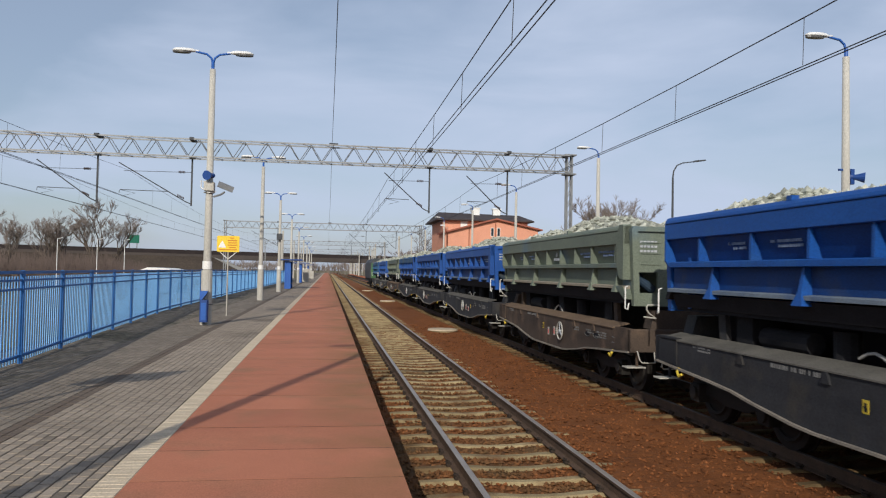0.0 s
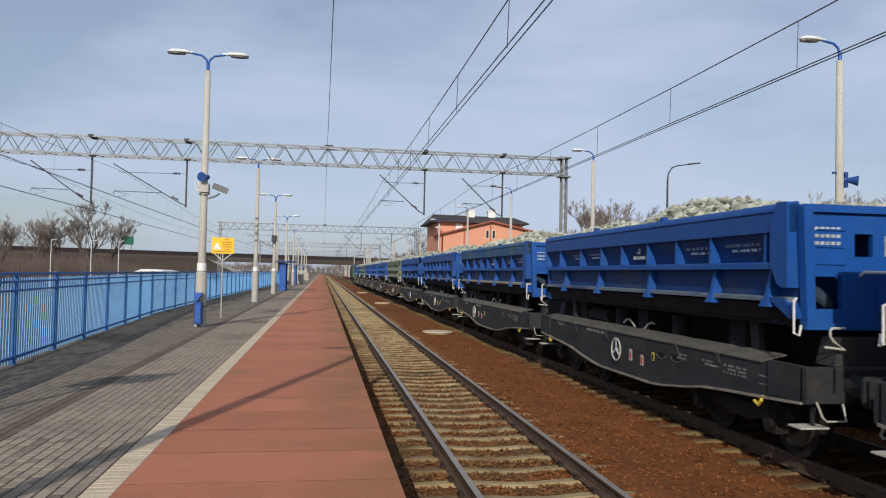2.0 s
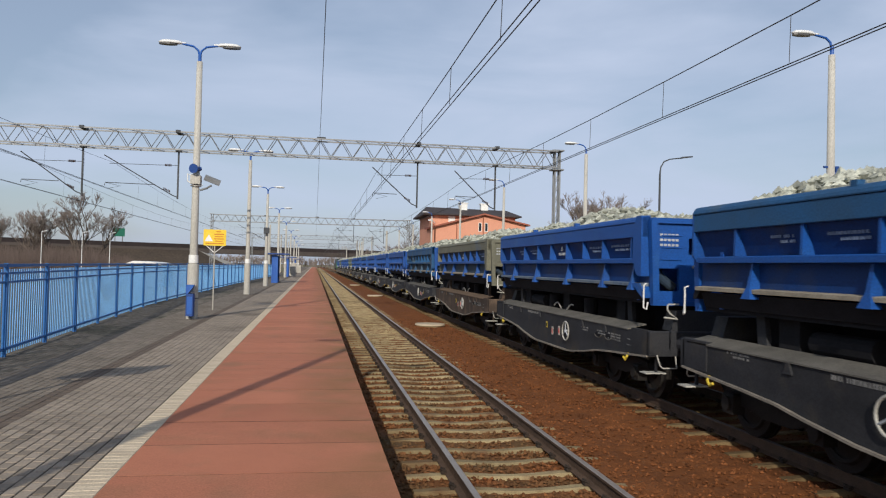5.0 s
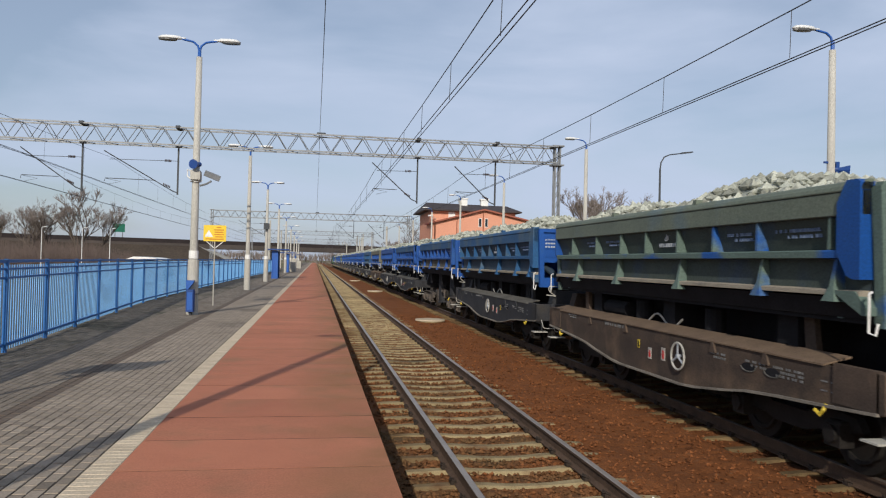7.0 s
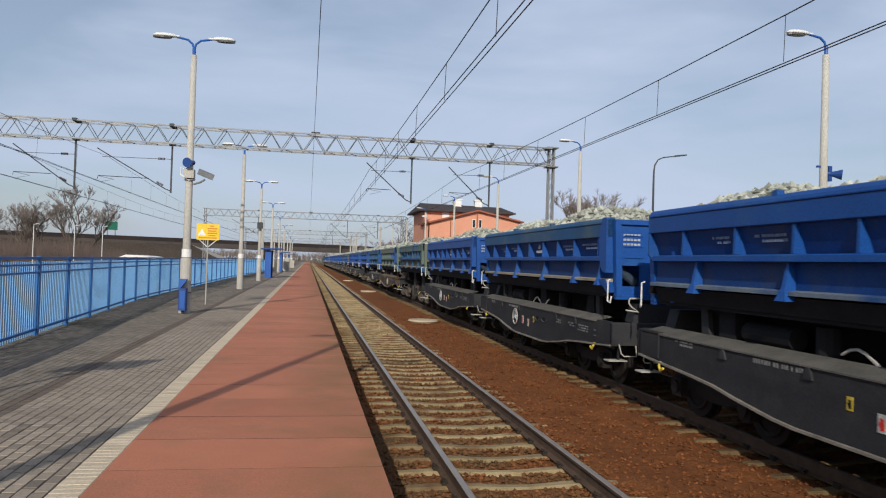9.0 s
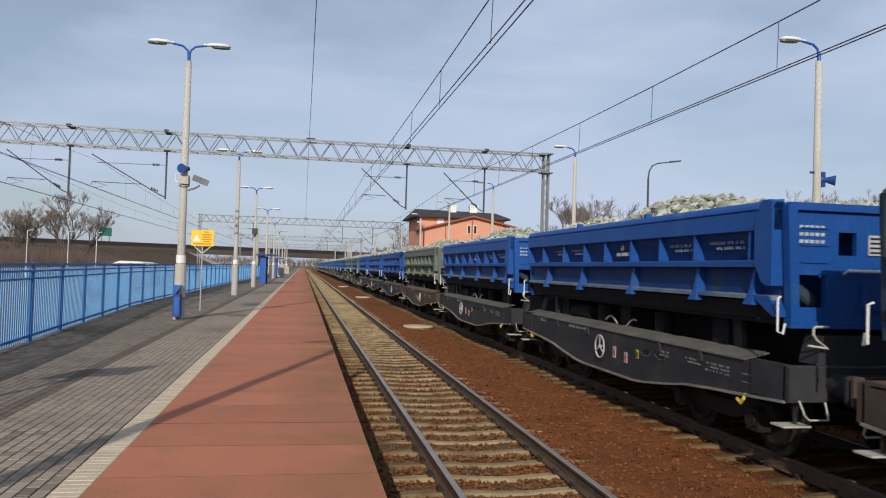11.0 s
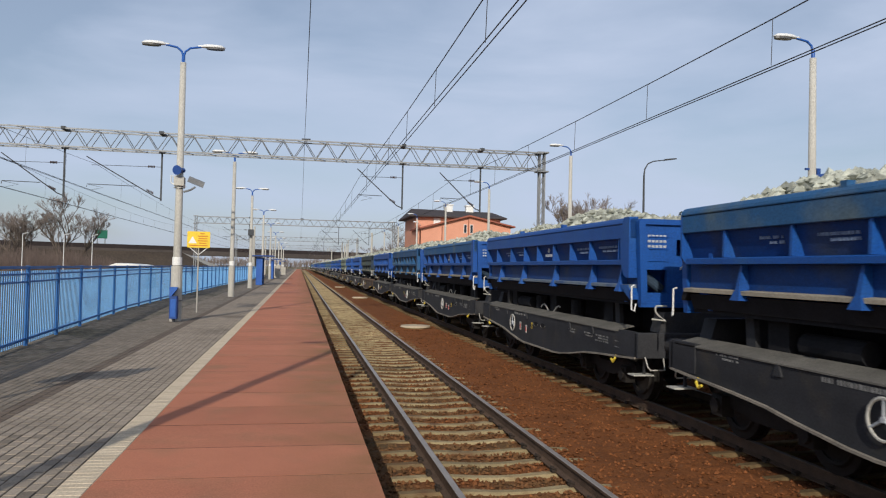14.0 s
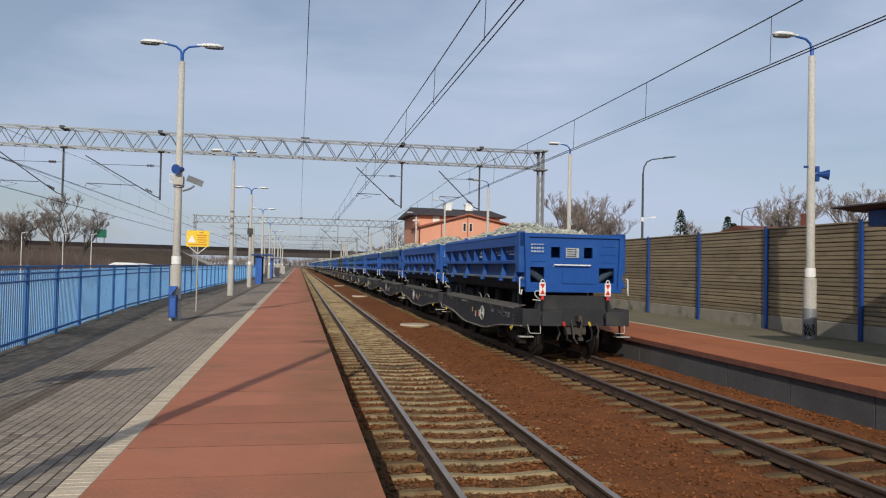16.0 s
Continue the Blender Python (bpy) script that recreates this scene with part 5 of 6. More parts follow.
w = Shape()
for a, b in zip(GANTRIES, GANTRIES[1:]):
    w.tube([(0.07, a + (b - a) * k / 12, 8.03 - 0.9 * 4 * (k / 12) * (1 - k / 12)) for k in range(13)], 0.009, 5)
part("wire", w, WIRE, f)

# ---- noise barrier and what stands behind it ----
barrier = thing("noise_barrier", "olive-brown ribbed noise barrier between dark blue steel posts", "noise barrier", kind="structure")
for i in range(-4, 9):
    y = 17.08 + 4.02 * i
    part("post", Shape().box(14.172, 14.42, y - 0.03, y + 0.03, ZP - 0.1, ZP + 3.10).box(14.16, 14.172, y - 0.06, y + 0.06, ZP - 0.1, ZP + 3.14), BLUE_D, barrier, "dark blue steel post")
    part("plinth", Shape().box(14.24, 14.38, y + 0.04, y + 3.98, ZP - 0.2, ZP + 0.42, 0.02), PLINTH, barrier, "grey concrete plinth")
    for k in range(11):
        z = ZP + 0.425 + 0.239 * k
        pr = [(14.38, z), (14.290, z + 0.003), (14.245, z + 0.020), (14.245, z + 0.10), (14.275, z + 0.108), (14.275, z + 0.120), (14.248, z + 0.132), (14.248, z + 0.214), (14.290, z + 0.232), (14.38, z + 0.235)]
        part("panel", Shape().prism(pr, y + 0.04, y + 3.98), BARRIER, barrier)
    part("backing", Shape().box(14.31, 14.35, y + 0.04, y + 3.98, ZP + 0.42, ZP + 3.06), BARRIER, barrier)
    part("cap", Shape().box(14.22, 14.40, y + 0.04, y + 3.98, ZP + 3.06, ZP + 3.10), BARRIER, barrier)


def street_lamp(x, y, h, reach, small=False):
    t = thing("street_lamp", "dark slender street lamp with a long curved arm", "street lamp", "street lamps", at=(x, y, 0))
    part("mast", Shape().tube([(0, 0, -0.6), (0, 0, h * 0.55), (0, 0, h - 0.9)], 0.085, 10, 0.055), DARK_STEEL, t)
    part("arm", Shape().tube([(0, 0, h - 0.92), (0.05, 0, h - 0.5), (0.25, 0, h - 0.16), (0.6, 0, h), (reach, 0, h + 0.12)], 0.05, 8, 0.03), DARK_STEEL, t)
    part("lamp_head", Shape().prism([(reach - 0.1, h + 0.07), (reach + 0.65, h + 0.19), (reach + 0.62, h + 0.25), (reach - 0.05, h + 0.17)], -0.12, 0.12), DARK_STEEL, t)
    if small:
        part("side_lamp", Shape().tube([(0, 0, 5.35), (0.5, 0, 5.45)], 0.03, 6).prism([(0.45, 5.40), (0.85, 5.45), (0.8, 5.52), (0.45, 5.5)], -0.1, 0.1), LAMP_GREY, t, "small grey side lamp")
        part("collar", Shape().tube([(0, 0, 5.2), (0, 0, 5.45)], 0.11, 10), LAMP_GREY, t)


street_lamp(20.05, 42, 8.95, 1.4, True)
street_lamp(44.3, 70, 8.9, 1.5)

shelter_r = thing("platform_shelter", "flat-roofed platform shelter with a deep dark blue fascia beam", "shelter", at=(0, 0, 0))
part("roof", Shape().prism([(10.15, 3.52), (10.18, 3.55), (13.62, 3.58), (13.65, 3.50), (13.3, 3.46), (10.7, 3.46)], 4.6, 13.05), ROOF, shelter_r, "thin dark flat roof")
part("fascia", Shape().box(10.62, 13.30, 12.50, 12.60, 3.16, 3.455).box(10.62, 10.72, 5.1, 12.497, 3.16, 3.455).box(13.20, 13.30, 5.1, 12.497, 3.16, 3.455), BLUE_D, shelter_r, "dark blue fascia beam")
for y in (5.6, 9.4):
    part("column", Shape().box(12.9, 13.04, y - 0.07, y + 0.07, ZP - 0.02, 3.46, 0.01).box(12.82, 13.12, y - 0.15, y + 0.15, ZP - 0.02, ZP + 0.02), BLUE_D, shelter_r)
cot = thing("small_house", "low house with a red-brown tiled roof behind the barrier", "house")
part("wall", Shape().box(30.6, 38.5, 45, 52, -0.6, 4.9), CONCRETE, cot)
part("roof", Shape().prism([(44.5, 4.9), (48.5, 5.62), (52.5, 4.9)], 30.2, 39, "x"), surf("brown_tiles", (0.20, 0.085, 0.055), (0.15, 0.065, 0.045), 2, 0.8), cot)
part("chimney", Shape().box(35.4, 36.0, 48, 48.6, 5.2, 6.6), surf("chimney_brick", (0.28, 0.11, 0.07), (0.22, 0.09, 0.06), 6, 0.9), cot)

# ---- station building ----
house = thing("station_building", "two-storey salmon station building with a dark hipped roof and white chimneys", "station building", at=(0, 0, 0))
HY = 92
part("main_wall", Shape().box(14.65, 26.0, HY + 5, HY + 15, -0.6, 9.0), RENDER_WALL, house)
part("wing_wall", Shape().prism([(14.2, -0.6), (26.0, -0.6), (26.0, 7.75), (20.6, 8.80), (14.2, 7.15)], HY, HY + 5), RENDER_WALL, house)
rf = Shape()
e = [(13.75, HY + 4.2), (26.7, HY + 4.2), (26.7, HY + 15.8), (13.75, HY + 15.8)]
rf.add([(x, y, 8.95) for x, y in e] + [(x, y, 9.10) for x, y in e] + [(14.6, HY + 9, 10.3), (25.8, HY + 9, 10.15)], [(3, 2, 1, 0), (0, 1, 5, 4), (1, 2, 6, 5), (2, 3, 7, 6), (3, 0, 4, 7), (4, 5, 9, 8), (6, 7, 8, 9), (5, 6, 9), (7, 4, 8)])
roof = part("roof", rf, ROOF, house, "dark sheet roof with wide eaves")
part("gable_trim", Shape().prism([(13.9, 7.0), (20.6, 8.82), (26.5, 7.60), (26.5, 7.78), (20.6, 9.02), (13.9, 7.2)], HY - 0.5, HY + 5), surf("gable_boards", (0.34, 0.12, 0.08), (0.28, 0.10, 0.07), 2, 0.8), house, "red-brown gable edge")
for x, y in ((19.6, 8), (22.6, 8.5), (20.3, 12)):
    part("chimney", Shape().box(x - 0.5, x + 0.5, HY + y, HY + y + 0.8, 9.2, 10.95).box(x - 0.62, x + 0.62, HY + y - 0.08, HY + y + 0.88, 10.85, 11.0), WHITE, roof, "white chimney")
for x in (20.15, 20.95):
    wd = part("window", Shape().box(x - 0.2, x + 0.2, HY - 0.05, HY + 0.02, 6.75, 7.85), WHITE, house)
    part("pane", Shape().box(x - 0.15, x + 0.15, HY - 0.07, HY - 0.045, 6.82, 7.78), PANE, wd)
for x in (15.4, 17.6, 22.6, 24.8):
    wd = part("window", Shape().box(x - 0.5, x + 0.5, HY - 0.05, HY + 0.02, 3.4, 5.2), WHITE, house)
    part("pane", Shape().box(x - 0.42, x + 0.42, HY - 0.07, HY - 0.045, 3.5, 5.1), PANE, wd)
part("notice", Shape().box(17.0, 17.9, HY + 4.93, HY + 4.97, 7.75, 8.9), WHITE, house, "white board on the upper wall")
for x in (14.5, 17.2, 20.55):
    part("downpipe", Shape().tube([(x, HY - 0.08, 0), (x, HY - 0.08, 7.0 + 0.25 * (x - 14.5))], 0.05, 6), surf("downpipe", (0.3, 0.1, 0.06), (0.25, 0.09, 0.05), 2, 0.6), house)
part("wall_lamp", Shape().tube([(15.3, HY + 4.9, 7.9), (14.6, HY + 4.0, 8.2)], 0.04, 6).box(14.2, 14.8, HY + 3.8, HY + 4.2, 8.15, 8.3), LAMP_GREY, house)


# ---- platform shelters and cabinets far along ----
def shelter(x, y, depth):
    t = thing("platform_shelter", "blue metal platform shelter with a flat roof and glazed wall", "shelter", "platform shelters", at=(x, y, 0))
    part("end_panel", Shape().box(-0.3, 0.16, -0.06, 0.06, ZP, ZP + 2.35).box(-0.36, -0.28, -0.1, 0.1, ZP, ZP + 2.35), BLUE_M, t, "solid blue end panel")
    part("roof", Shape().prism([(-1.0, ZP + 2.42), (-0.95, ZP + 2.52), (1.05, ZP + 2.52), (1.1, ZP + 2.42)], -0.5, depth + 0.5), BLUE_D, t)
    part("back_wall", Shape().box(-0.36, -0.30, 0.1, depth, ZP + 0.3, ZP + 2.3), PANE, t)
    part("end_panel", Shape().box(-0.3, 0.16, depth - 0.06, depth + 0.06, ZP, ZP + 2.35), BLUE_M, t)
    part("bench", Shape().box(-0.2, 0.2, 0.4, depth - 0.4, ZP + 0.42, ZP + 0.47).box(-0.05, 0.05, 0.6, 0.7, ZP, ZP + 0.42), DARK_STEEL, t)


for x, y, d in ((-3.25, 65.6, 3.2), (-3.4, 97, 3.2), (-3.4, 133, 3.2)):
    shelter(x, y, d)
for x, y, h, m in ((-2.9, 103, 1.3, CONCRETE), (-3.1, 114, 1.8, CONCRETE), (-2.9, 142, 1.4, CONCRETE)):
    cb = thing("platform_cabinet", "pale upright equipment cabinet on the platform", "cabinet", at=(x, y, 0))
    part("body", Shape().box(-0.36, 0.36, -0.3, 0.3, ZP, ZP + h, 0.03), m, cb)
    part("plinth", Shape().box(-0.33, 0.33, -0.26, 0.26, ZP - 0.02, ZP + 0.06), DARK_STEEL, cb)
masts = thing("far_masts", "pale line masts and poles crowded along the far tracks", "masts")
masts["kind"] = "stuff"
s = Shape()
for i in range(34):
    x, y = rnd.choice((10.9, 11.4, 9.8, 12.5, 13.5, -8.0)), rnd.uniform(110, 420)
    s.tube([(x, y, -0.6), (x, y, rnd.uniform(6.5, 9.5))], 0.16, 6)
part("mast", s, POLE_CONC, masts)

for y in (30.7, 59.5, 89.7):
    d = thing("manhole_cover", "pale round concrete chamber cover between the tracks", "manhole cover", "covers between the tracks", at=(4.72, y, 0))
    part("ring", Shape().tube([(0, 0, -0.4), (0, 0, -0.17)], 0.58, 28), SLEEPER, d)
    part("lid", Shape().tube([(0, 0, -0.17), (0, 0, -0.11)], 0.62, 28, 0.60), STRIP, d, "pale concrete lid")


# ---- trees, road viaduct, distance ----
def bare_tree(h, spread, seed, levels=6):
    """Trunk and limbs as one mesh, fine twigs as another."""
    r = random.Random(seed)
    limbs, twigs = Shape(), Shape()

    def grow(p, d, length, rad, lv):
        q = p
        pts = [q]
        for _ in range(3):
            d2 = (d + Vector((r.uniform(-1, 1), r.uniform(-1, 1), r.uniform(-0.4, 0.7))) * 0.20).normalized()
            q = q + d2 * (length / 3)
            pts.append(q)
            d = d2
        (limbs if lv > 1 else twigs).tube(pts, rad, 6 if lv > 2 else 3, rad * 0.6, False)
        if lv == 0:
            return
        for k in range(r.choice((2, 3, 3)) if lv > 1 else 8):
            a = r.uniform(0, 6.28)
            tilt = r.uniform(0.35, 0.9) * spread
            side = Vector((math.cos(a), math.sin(a), 0))
            nd = (d * math.cos(tilt) + side * math.sin(tilt) + Vector((0, 0, 0.16))).normalized()
            at = pts[r.choice((1, 2, 3, 3)) if lv < levels else r.choice((2, 3))]
            grow(at, nd, length * r.uniform(0.62, 0.84), max(rad * 0.60, 0.009), lv - 1)

    grow(Vector((0, 0, -0.6)), Vector((0, 0, 1)), h * 0.24, h * 0.017, levels)
    tall = max(p[2] for p in twigs.v)
    return limbs.mesh("trunk", BARK), twigs.mesh("crown", TWIG), tall


TREES = [bare_tree(9.0, 0.85, 3, 7), bare_tree(9.0, 0.75, 8, 7), bare_tree(9.0, 0.95, 21, 7), bare_tree(9.0, 1.3, 33, 5)]


def plant(k, x, y, tall, turn, label="bare spring tree with a dense crown of fine brown twigs"):
    t = thing("bare_tree", label, "tree", "bare trees")
    part("trunk", TREES[k][0], None, t)
    part("crown", TREES[k][1], None, t)
    t.matrix_basis = pose(x, y, 0, 0, 0, turn) @ Matrix.Diagonal((*[tall / TREES[k][2]] * 3, 1))


plant(0, 28.6, 72, 10.6, 10)
plant(1, 27.0, 76, 9.4, 70)
plant(2, 31.0, 76, 9.8, 140)
plant(1, 33.0, 78, 8.2, 200)
plant(0, 29.6, 78, 10.2, 300)
plant(2, 27.8, 70, 9.0, 250)
plant(3, 17.8, 152, 11.2, 40, "gnarled bare tree with few thick limbs")
for k, x, y, s in ((1, 46, 84, 8.6), (2, 53.5, 75, 12.4), (0, 62.7, 75, 13.2), (1, 56.5, 80, 11), (2, 67, 74, 13)):
    plant(k, x, y, s, 40 * x)
for k, az, d, tall in ((1, -16.2, 116, 11.8), (2, -18.3, 124, 10.4), (0, -15.2, 124, 10.0), (1, -19.0, 130, 9.4), (0, -17.4, 132, 9.0), (2, -21.4, 120, 9.4), (0, -22.8, 126, 10.4)):
    plant(k, d * math.sin(radians(az)), d * math.cos(radians(az)), tall, 77 * az)
SCRUB = surf("scrub_twigs", (0.135, 0.103, 0.092), (0.095, 0.074, 0.066), 0.3, 0.95)
scrub = Shape()
for i in range(1500):
    az = radians(-29 + 17 * rnd.random() ** 0.8)
    d = rnd.uniform(104, 136)
    x, y = d * math.sin(az), d * math.cos(az)
    h = rnd.uniform(1.6, 4.6) * (0.55 + 0.45 * min(1.0, max(0.0, (-11.5 - math.degrees(az)) / 4)))
    for _ in range(7):
        b, q = rnd.uniform(0, 6.28), rnd.uniform(0.3, 1.3)
        mid = (x + 0.4 * q * math.cos(b), y + 0.4 * q * math.sin(b), -0.4 + 0.5 * h)
        scrub.tube([(x, y, -0.6), mid, (x + q * math.cos(b + 0.4), y + q * math.sin(b + 0.4), -0.5 + h * rnd.uniform(0.8, 1.1))], 0.028, 3, 0.010, False)
tagged(part("scrub", scrub, SCRUB), "leafless purple-brown scrub growing on the bank below the viaduct", "scrub", kind="stuff")
for i in range(12):
    plant(i % 3, rnd.uniform(14, 40), rnd.uniform(170, 260), rnd.uniform(6.5, 8.5), 55 * i)


def conifer(x, y, h, w):
    r = random.Random(int(x * 7))
    t = thing("conifer", "dark green spruce behind the barrier", "tree", "conifers", at=(x, y, 0))
    part("trunk", Shape().tube([(0, 0, -0.6), (0, 0, h)], 0.16, 6, 0.02), BARK, t)
    s = Shape()
    for _ in range(900):
        u = r.random() ** 0.8
        z = 0.8 + (h - 0.8) * u
        a, rad = r.uniform(0, 6.28), w * (1 - u) * r.uniform(0.35, 1.0) + 0.05
        c, sn = math.cos(a), math.sin(a)
        L = 0.28 + 0.25 * (1 - u)
        s.add([(c * rad, sn * rad, z), (c * (rad + L) - sn * 0.1, sn * (rad + L) + c * 0.1, z - 0.18), (c * (rad + L) + sn * 0.1, sn * (rad + L) - c * 0.1, z - 0.14)], [(0, 1, 2)])
    part("crown", s, NEEDLE, t)


conifer(42.9, 80, 9.5, 2.0)
conifer(48.8, 80, 8.9, 2.0)
conifer(50.2, 81, 8.2, 1.7)

viaduct = thing("road_viaduct", "long dark concrete road viaduct crossing beyond the station", "viaduct")
A, B = Vector((-180, 150, 0)), Vector((170, 320, 0))
D = (B - A).normalized()
N = Vector((-D.y, D.x, 0))


def along(u, v, z):
    p = A + D * u + N * v
    return (p.x, p.y, z)


def slab(u0, u1, v0, v1, z0, z1):
    return Shape().add([along(u, v, z) for z in (z0, z1) for u, v in ((u0, v0), (u1, v0), (u1, v1), (u0, v1))], [(3, 2, 1, 0), (4, 5, 6, 7), (0, 1, 5, 4), (1, 2, 6, 5), (2, 3, 7, 6), (3, 0, 4, 7)])


L = (B - A).length
part("deck", slab(0, L, 0, 11, 4.6, 5.9), surf("deck_concrete", (0.095, 0.080, 0.072), (0.07, 0.06, 0.055), 0.3, 0.9), viaduct)
part("parapet", slab(0, L, 0, 0.3, 5.9, 7.0), surf("parapet_panels", (0.042, 0.033, 0.033), (0.03, 0.025, 0.025), 0.3, 0.9), viaduct, "dark parapet screen")
for i in range(12):
    u = 188 + 17 * i
    if abs((A + D * u).x - 5) > 9:
        part("pier", slab(u, u + 1.6, 1.5, 3.2, -0.6, 4.6), CONCRETE, viaduct)
        part("pier", slab(u, u + 1.6, 7.5, 9.2, -0.6, 4.6), CONCRETE, viaduct)
em = Shape().add([along(-60, -14, -0.7), along(172, -14, -0.7), along(182, 0.2, -0.7), along(164, -0.2, 5.2), along(-60, -0.2, 5.2)], [(0, 1, 3, 4)])
setting("revetment", Shape().add([along(171, -14, -0.7), along(182, 0.2, -0.7), along(164, -0.15, 5.3), along(164, 0.4, 5.0), along(182, 0.8, -0.9)], [(0, 1, 2), (1, 4, 3, 2)]), CONCRETE, "pale concrete slope at the end of the embankment", "embankment")
setting("embankment", em, EMBANK, "brown dry-grass embankment below the viaduct", "embankment")
gs = thing("road_sign", "large green road sign standing on the viaduct", "sign")
u = 141.6
part("panel", slab(u, u + 2.9, 1, 1.15, 8.4, 10.6), SIGN_G, gs)
part("post", slab(u + 0.4, u + 0.6, 1.2, 1.4, 5.9, 10.6), STEEL, gs)
part("post", slab(u + 2.3, u + 2.5, 1.2, 1.4, 5.9, 10.8), STEEL, gs)
for x, y in ((-28.0, 98), (-24.8, 98), (-32.6, 98)):
    t = thing("road_lamp", "slender grey road lamp beyond the fence", "street lamp", "road lamps", at=(x, y, 0))
    part("mast", Shape().tube([(0, 0, -0.6), (0, 0, 5.4)], 0.055, 8, 0.035), LAMP_GREY, t)
    part("lamp_head", Shape().tube([(0, 0, 5.38), (0.6, 0, 5.5)], 0.03, 6, 0.05), LAMP_GREY, t)
hut = thing("white_roof_shed", "low shed with a white sheet roof beyond the fence", "shed")
part("wall", Shape().box(-19.7, -15.9, 84, 90, -0.6, 1.75), WALL_CONC, hut)
part("roof", Shape().prism([(-19.7, 1.74), (-18.8, 2.10), (-17.0, 2.04), (-15.9, 1.84), (-15.9, 1.74)], 83.5, 90.5), WHITE, hut)
far = Shape()
for i in range(520):
    a = radians(-34 + 68 * (i + rnd.random()) / 520)
    d = rnd.uniform(430, 560)
    x, y, h = d * math.sin(a), d * math.cos(a), rnd.uniform(6.5, 9.5) + 2.0 * noise.noise((i * 0.06, 0, 0))
    far.tube([(x, y, -0.6), (x, y, h * 0.6)], 0.20, 3, 0.10, False)
    for _ in range(26):
        b, r = rnd.uniform(0, 6.28), rnd.uniform(0.6, 2.6)
        z = h * rnd.uniform(0.1, 0.55)
        far.tube([(x, y, z), (x + r * math.cos(b), y + r * math.sin(b), z + rnd.uniform(0.2, 0.45) * h)], 0.13, 3, 0.05, False)
tagged(part("far_wood", far, TWIG), "low brown line of leafless woods on the horizon", "wood", kind="stuff")

# ---- paving ----
west = thing("paving_west", "platform paving of red slabs, a cream strip and grey pavers", "paving", kind="structure")
red = Shape().box(-1.075, 1.075, -0.5005, 0.5005, -0.12, 0).mesh("slab", RED)
strip = Shape().box(-0.113, 0.113, -0.0485, 0.0485, -0.1, 0, 0.006).mesh("strip_block", STRIP)
for i in range(170):
    piece("slab", red, west, -0.415, 6.212 - 1.02 * 8 + 1.02 * i + 0.51, ZP + rnd.uniform(-0.001, 0.002))
far = Shape().box(-1.49, 0.66, 6.212 + 1.02 * 162, 420, ZP - 0.12, ZP)
for i in range(-37, -8):
    far.box(-1.49, 0.66, 6.212 + 1.02 * i + 0.01, 6.212 + 1.02 * i + 1.01, ZP - 0.12, ZP)
tagged(part("far_slabs", far, RED, west), kind="stuff")
filler = Shape()
for i in range(-29, 171):
    y = 6.212 - 1.02 * 8 + 1.02 * i
    filler.box(-1.49, 0.655, y - 0.0092, y + 0.0092, ZP - 0.06, ZP - 0.0012)
tagged(part("joint_filler", filler, GRIME_SHADE, west), kind="stuff")
part("bedding", Shape().box(-6.2, -1.492, -40, 420, ZP - 0.14, ZP - 0.006).box(-1.492, 0.63, -40, 420, ZP - 0.14, ZP - 0.06), JOINT, west, "dark sandy joints")
for i in range(250):
    piece("strip_block", strip, west, -1.6075, 3.0 + 0.1 * i, ZP + rnd.uniform(-0.001, 0.002))
far = Shape()
for i in range(-80, 30):
    far.box(-1.7205, -1.4945, i * 0.1, i * 0.1 + 0.097, ZP - 0.1, ZP)
for i in range(280, 900):
    far.box(-1.7205, -1.4945, i * 0.1, i * 0.1 + 0.097, ZP - 0.1, ZP)
far.box(-1.7205, -1.4945, 90, 420, ZP - 0.1, ZP)
tagged(part("far_strip", far, STRIP, west), kind="stuff")
CW, CL = 0.105, 0.205    # paver columns and their pitch
brick = Shape().box(-CW / 2 + 0.006, CW / 2 - 0.006, -CL / 2 + 0.010, CL / 2 - 0.010, -0.08, 0, 0.004).mesh("paver", PAVER)
near, worn, old, gully = Shape(), Shape(), Shape(), Shape()
count = 0
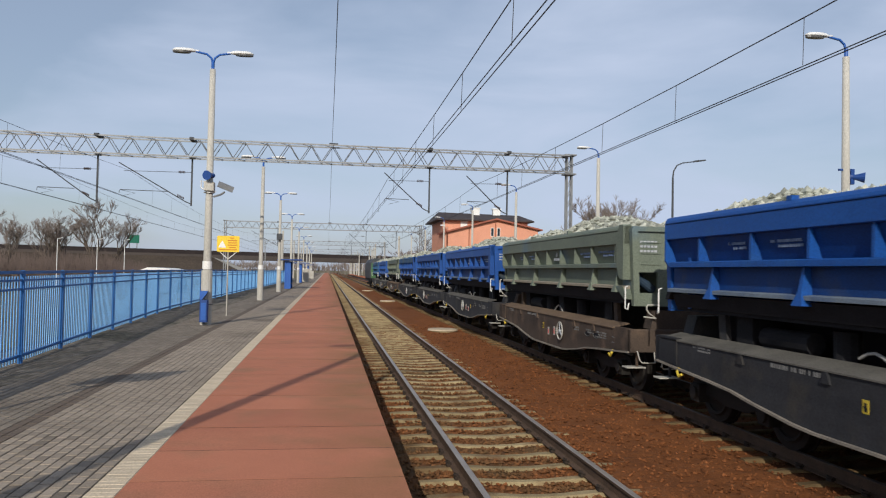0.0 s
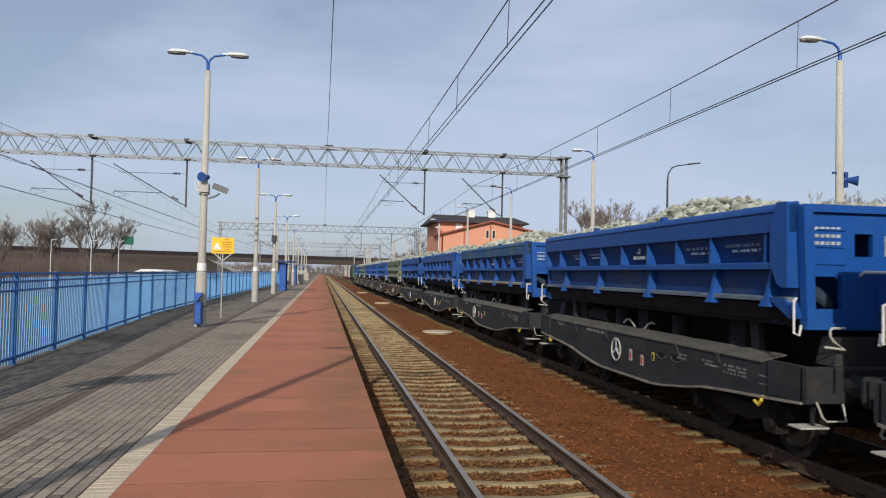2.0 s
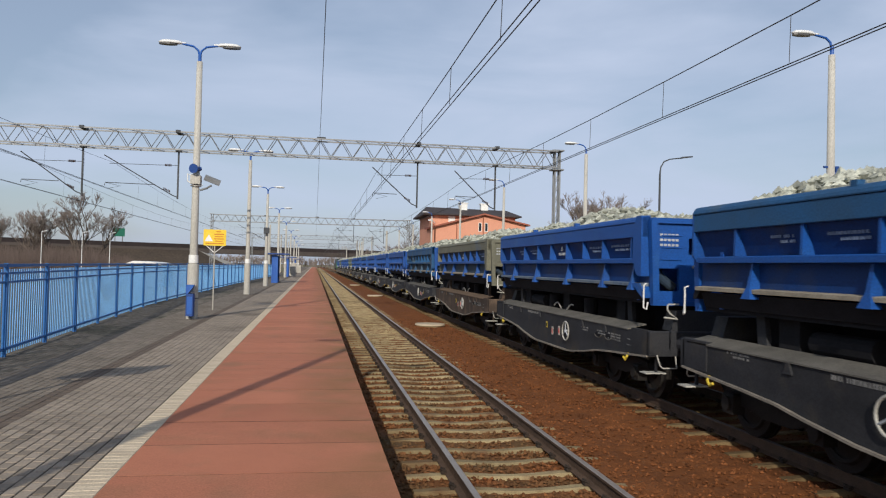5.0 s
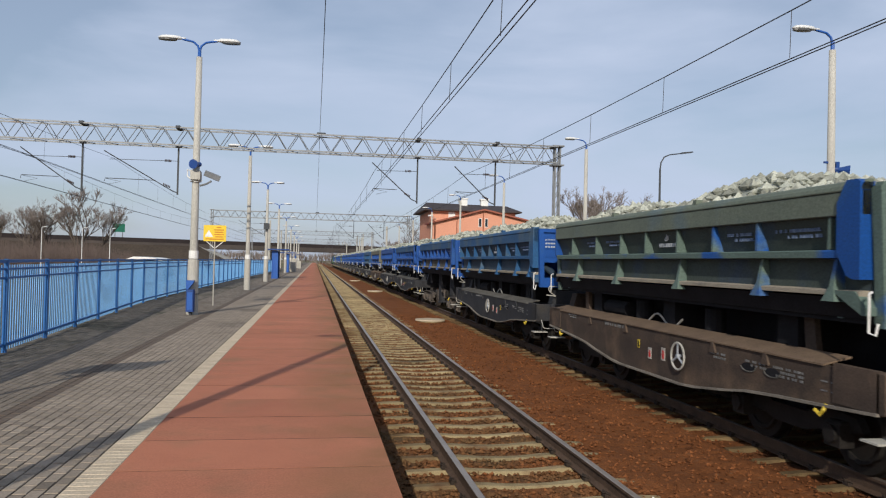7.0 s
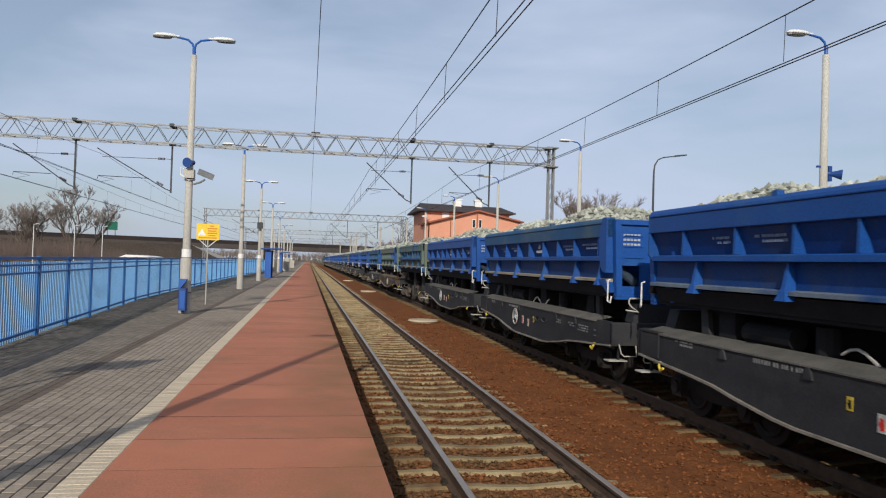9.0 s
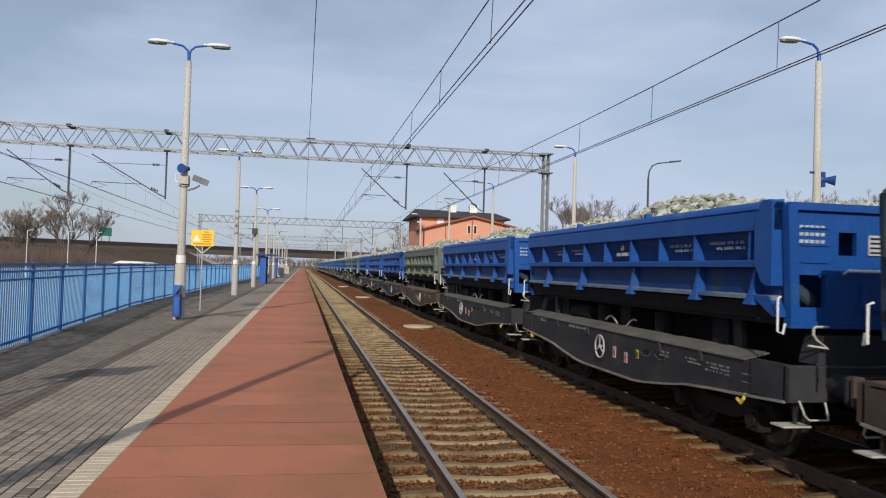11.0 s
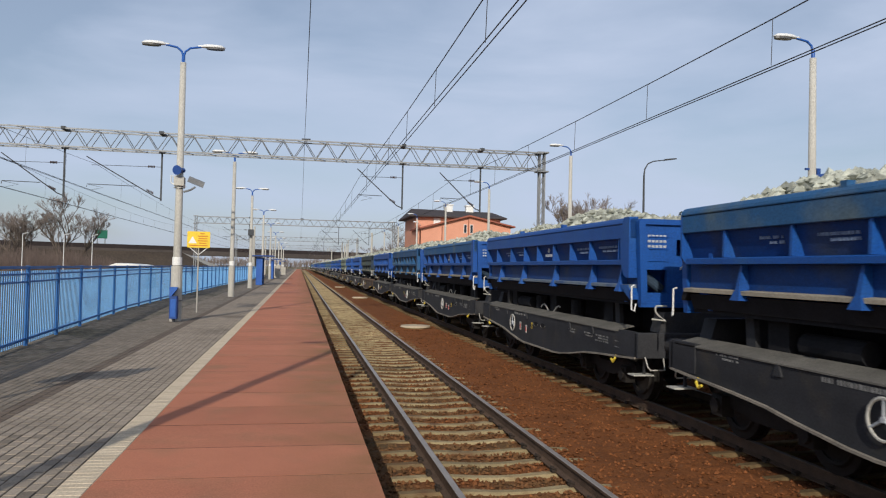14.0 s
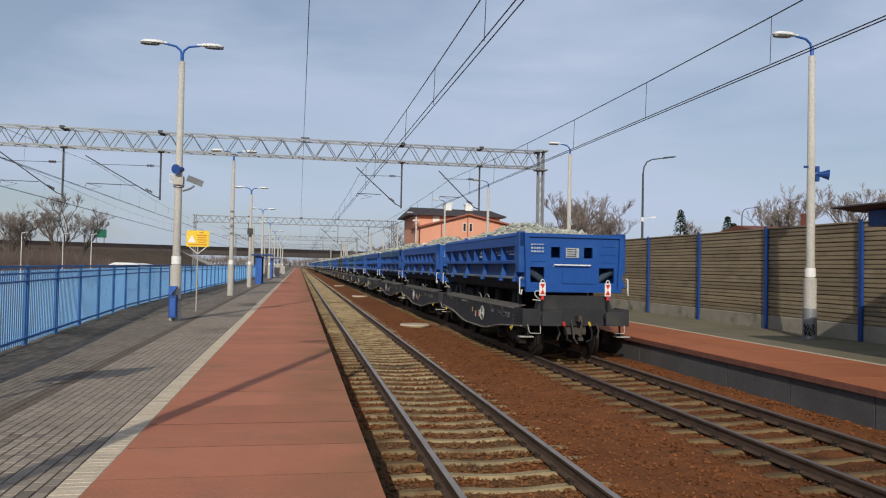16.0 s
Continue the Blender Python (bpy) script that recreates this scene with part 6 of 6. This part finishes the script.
for c in range(41):
    x = -1.726 - CW / 2 - CW * c
    shift = CL / 2 * (c % 2)
    y, wide = 2.0, CL
    a, b = x - CW / 2 + 0.006, x + CW / 2 - 0.006
    while y < 60:
        if y > 30:
            wide = 3 * CL
        z = ZP + rnd.uniform(-0.001, 0.002)
        if c in (12, 13):
            gully.box(a, b, y + shift, y + shift + wide - 0.020, ZP - 0.08, z - 0.001)
        elif 13 < c < 25:
            worn.box(a, b, y + shift, y + shift + wide - 0.020, ZP - 0.08, z)
        elif c >= 25:
            old.box(a, b, y + shift, y + shift + wide - 0.020, ZP - 0.08, z)
        elif 5.6 < y < 8.0 and count < 290:
            piece("paver", brick, west, x, y + shift + CL / 2, z)
            count += 1
        else:
            near.box(a, b, y + shift, y + shift + wide - 0.020, ZP - 0.08, z)
        y += wide
    for y0, y1 in ((-40, 2.0), (60.4, 420)):
        (old if c >= 25 else worn if c > 13 else gully if c in (12, 13) else near).box(a, b, y0, y1, ZP - 0.08, ZP)
tagged(part("pavers", near, PAVERS, west), kind="stuff")
tagged(part("worn_pavers", worn, PAVER_WORN, west), kind="stuff")
tagged(part("old_pavers", old, PAVER_OLD, west), kind="stuff")
tagged(part("gully_blocks", gully, GULLY, west), kind="stuff")
east = thing("paving_east", "far platform paving of orange-red slabs, a white line and grey pavers", "paving", kind="structure")
red2 = Shape().box(-1.175, 1.175, -0.995, 0.995, -0.12, 0, 0.008).mesh("slab", REDR)
for i in range(60):
    piece("slab", red2, east, 8.50 + 1.175, -6 + 2.0 * i, ZP)
part("lip", Shape().box(8.488, 8.499, -20, 113, ZP - 0.12, ZP - 0.012), LIP, east, "rough dark red slab edge")
tagged(part("far_slabs", Shape().box(8.5, 10.85, 113.1, 330, ZP - 0.12, ZP), REDR, east), kind="stuff")
part("white_line", Shape().box(10.853, 10.99, -20, 330, ZP - 0.1, ZP + 0.002), STRIP, east, "cream guide line")
part("pavers", Shape().box(10.993, 16, -20, 330, ZP - 0.1, ZP - 0.004), MOSSY, east)

track("track_near", X1, 2.08, "railway track with pale concrete sleepers beside the red platform", 230, SLEEPER_MESH)
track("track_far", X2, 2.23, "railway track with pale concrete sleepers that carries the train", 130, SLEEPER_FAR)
motions()
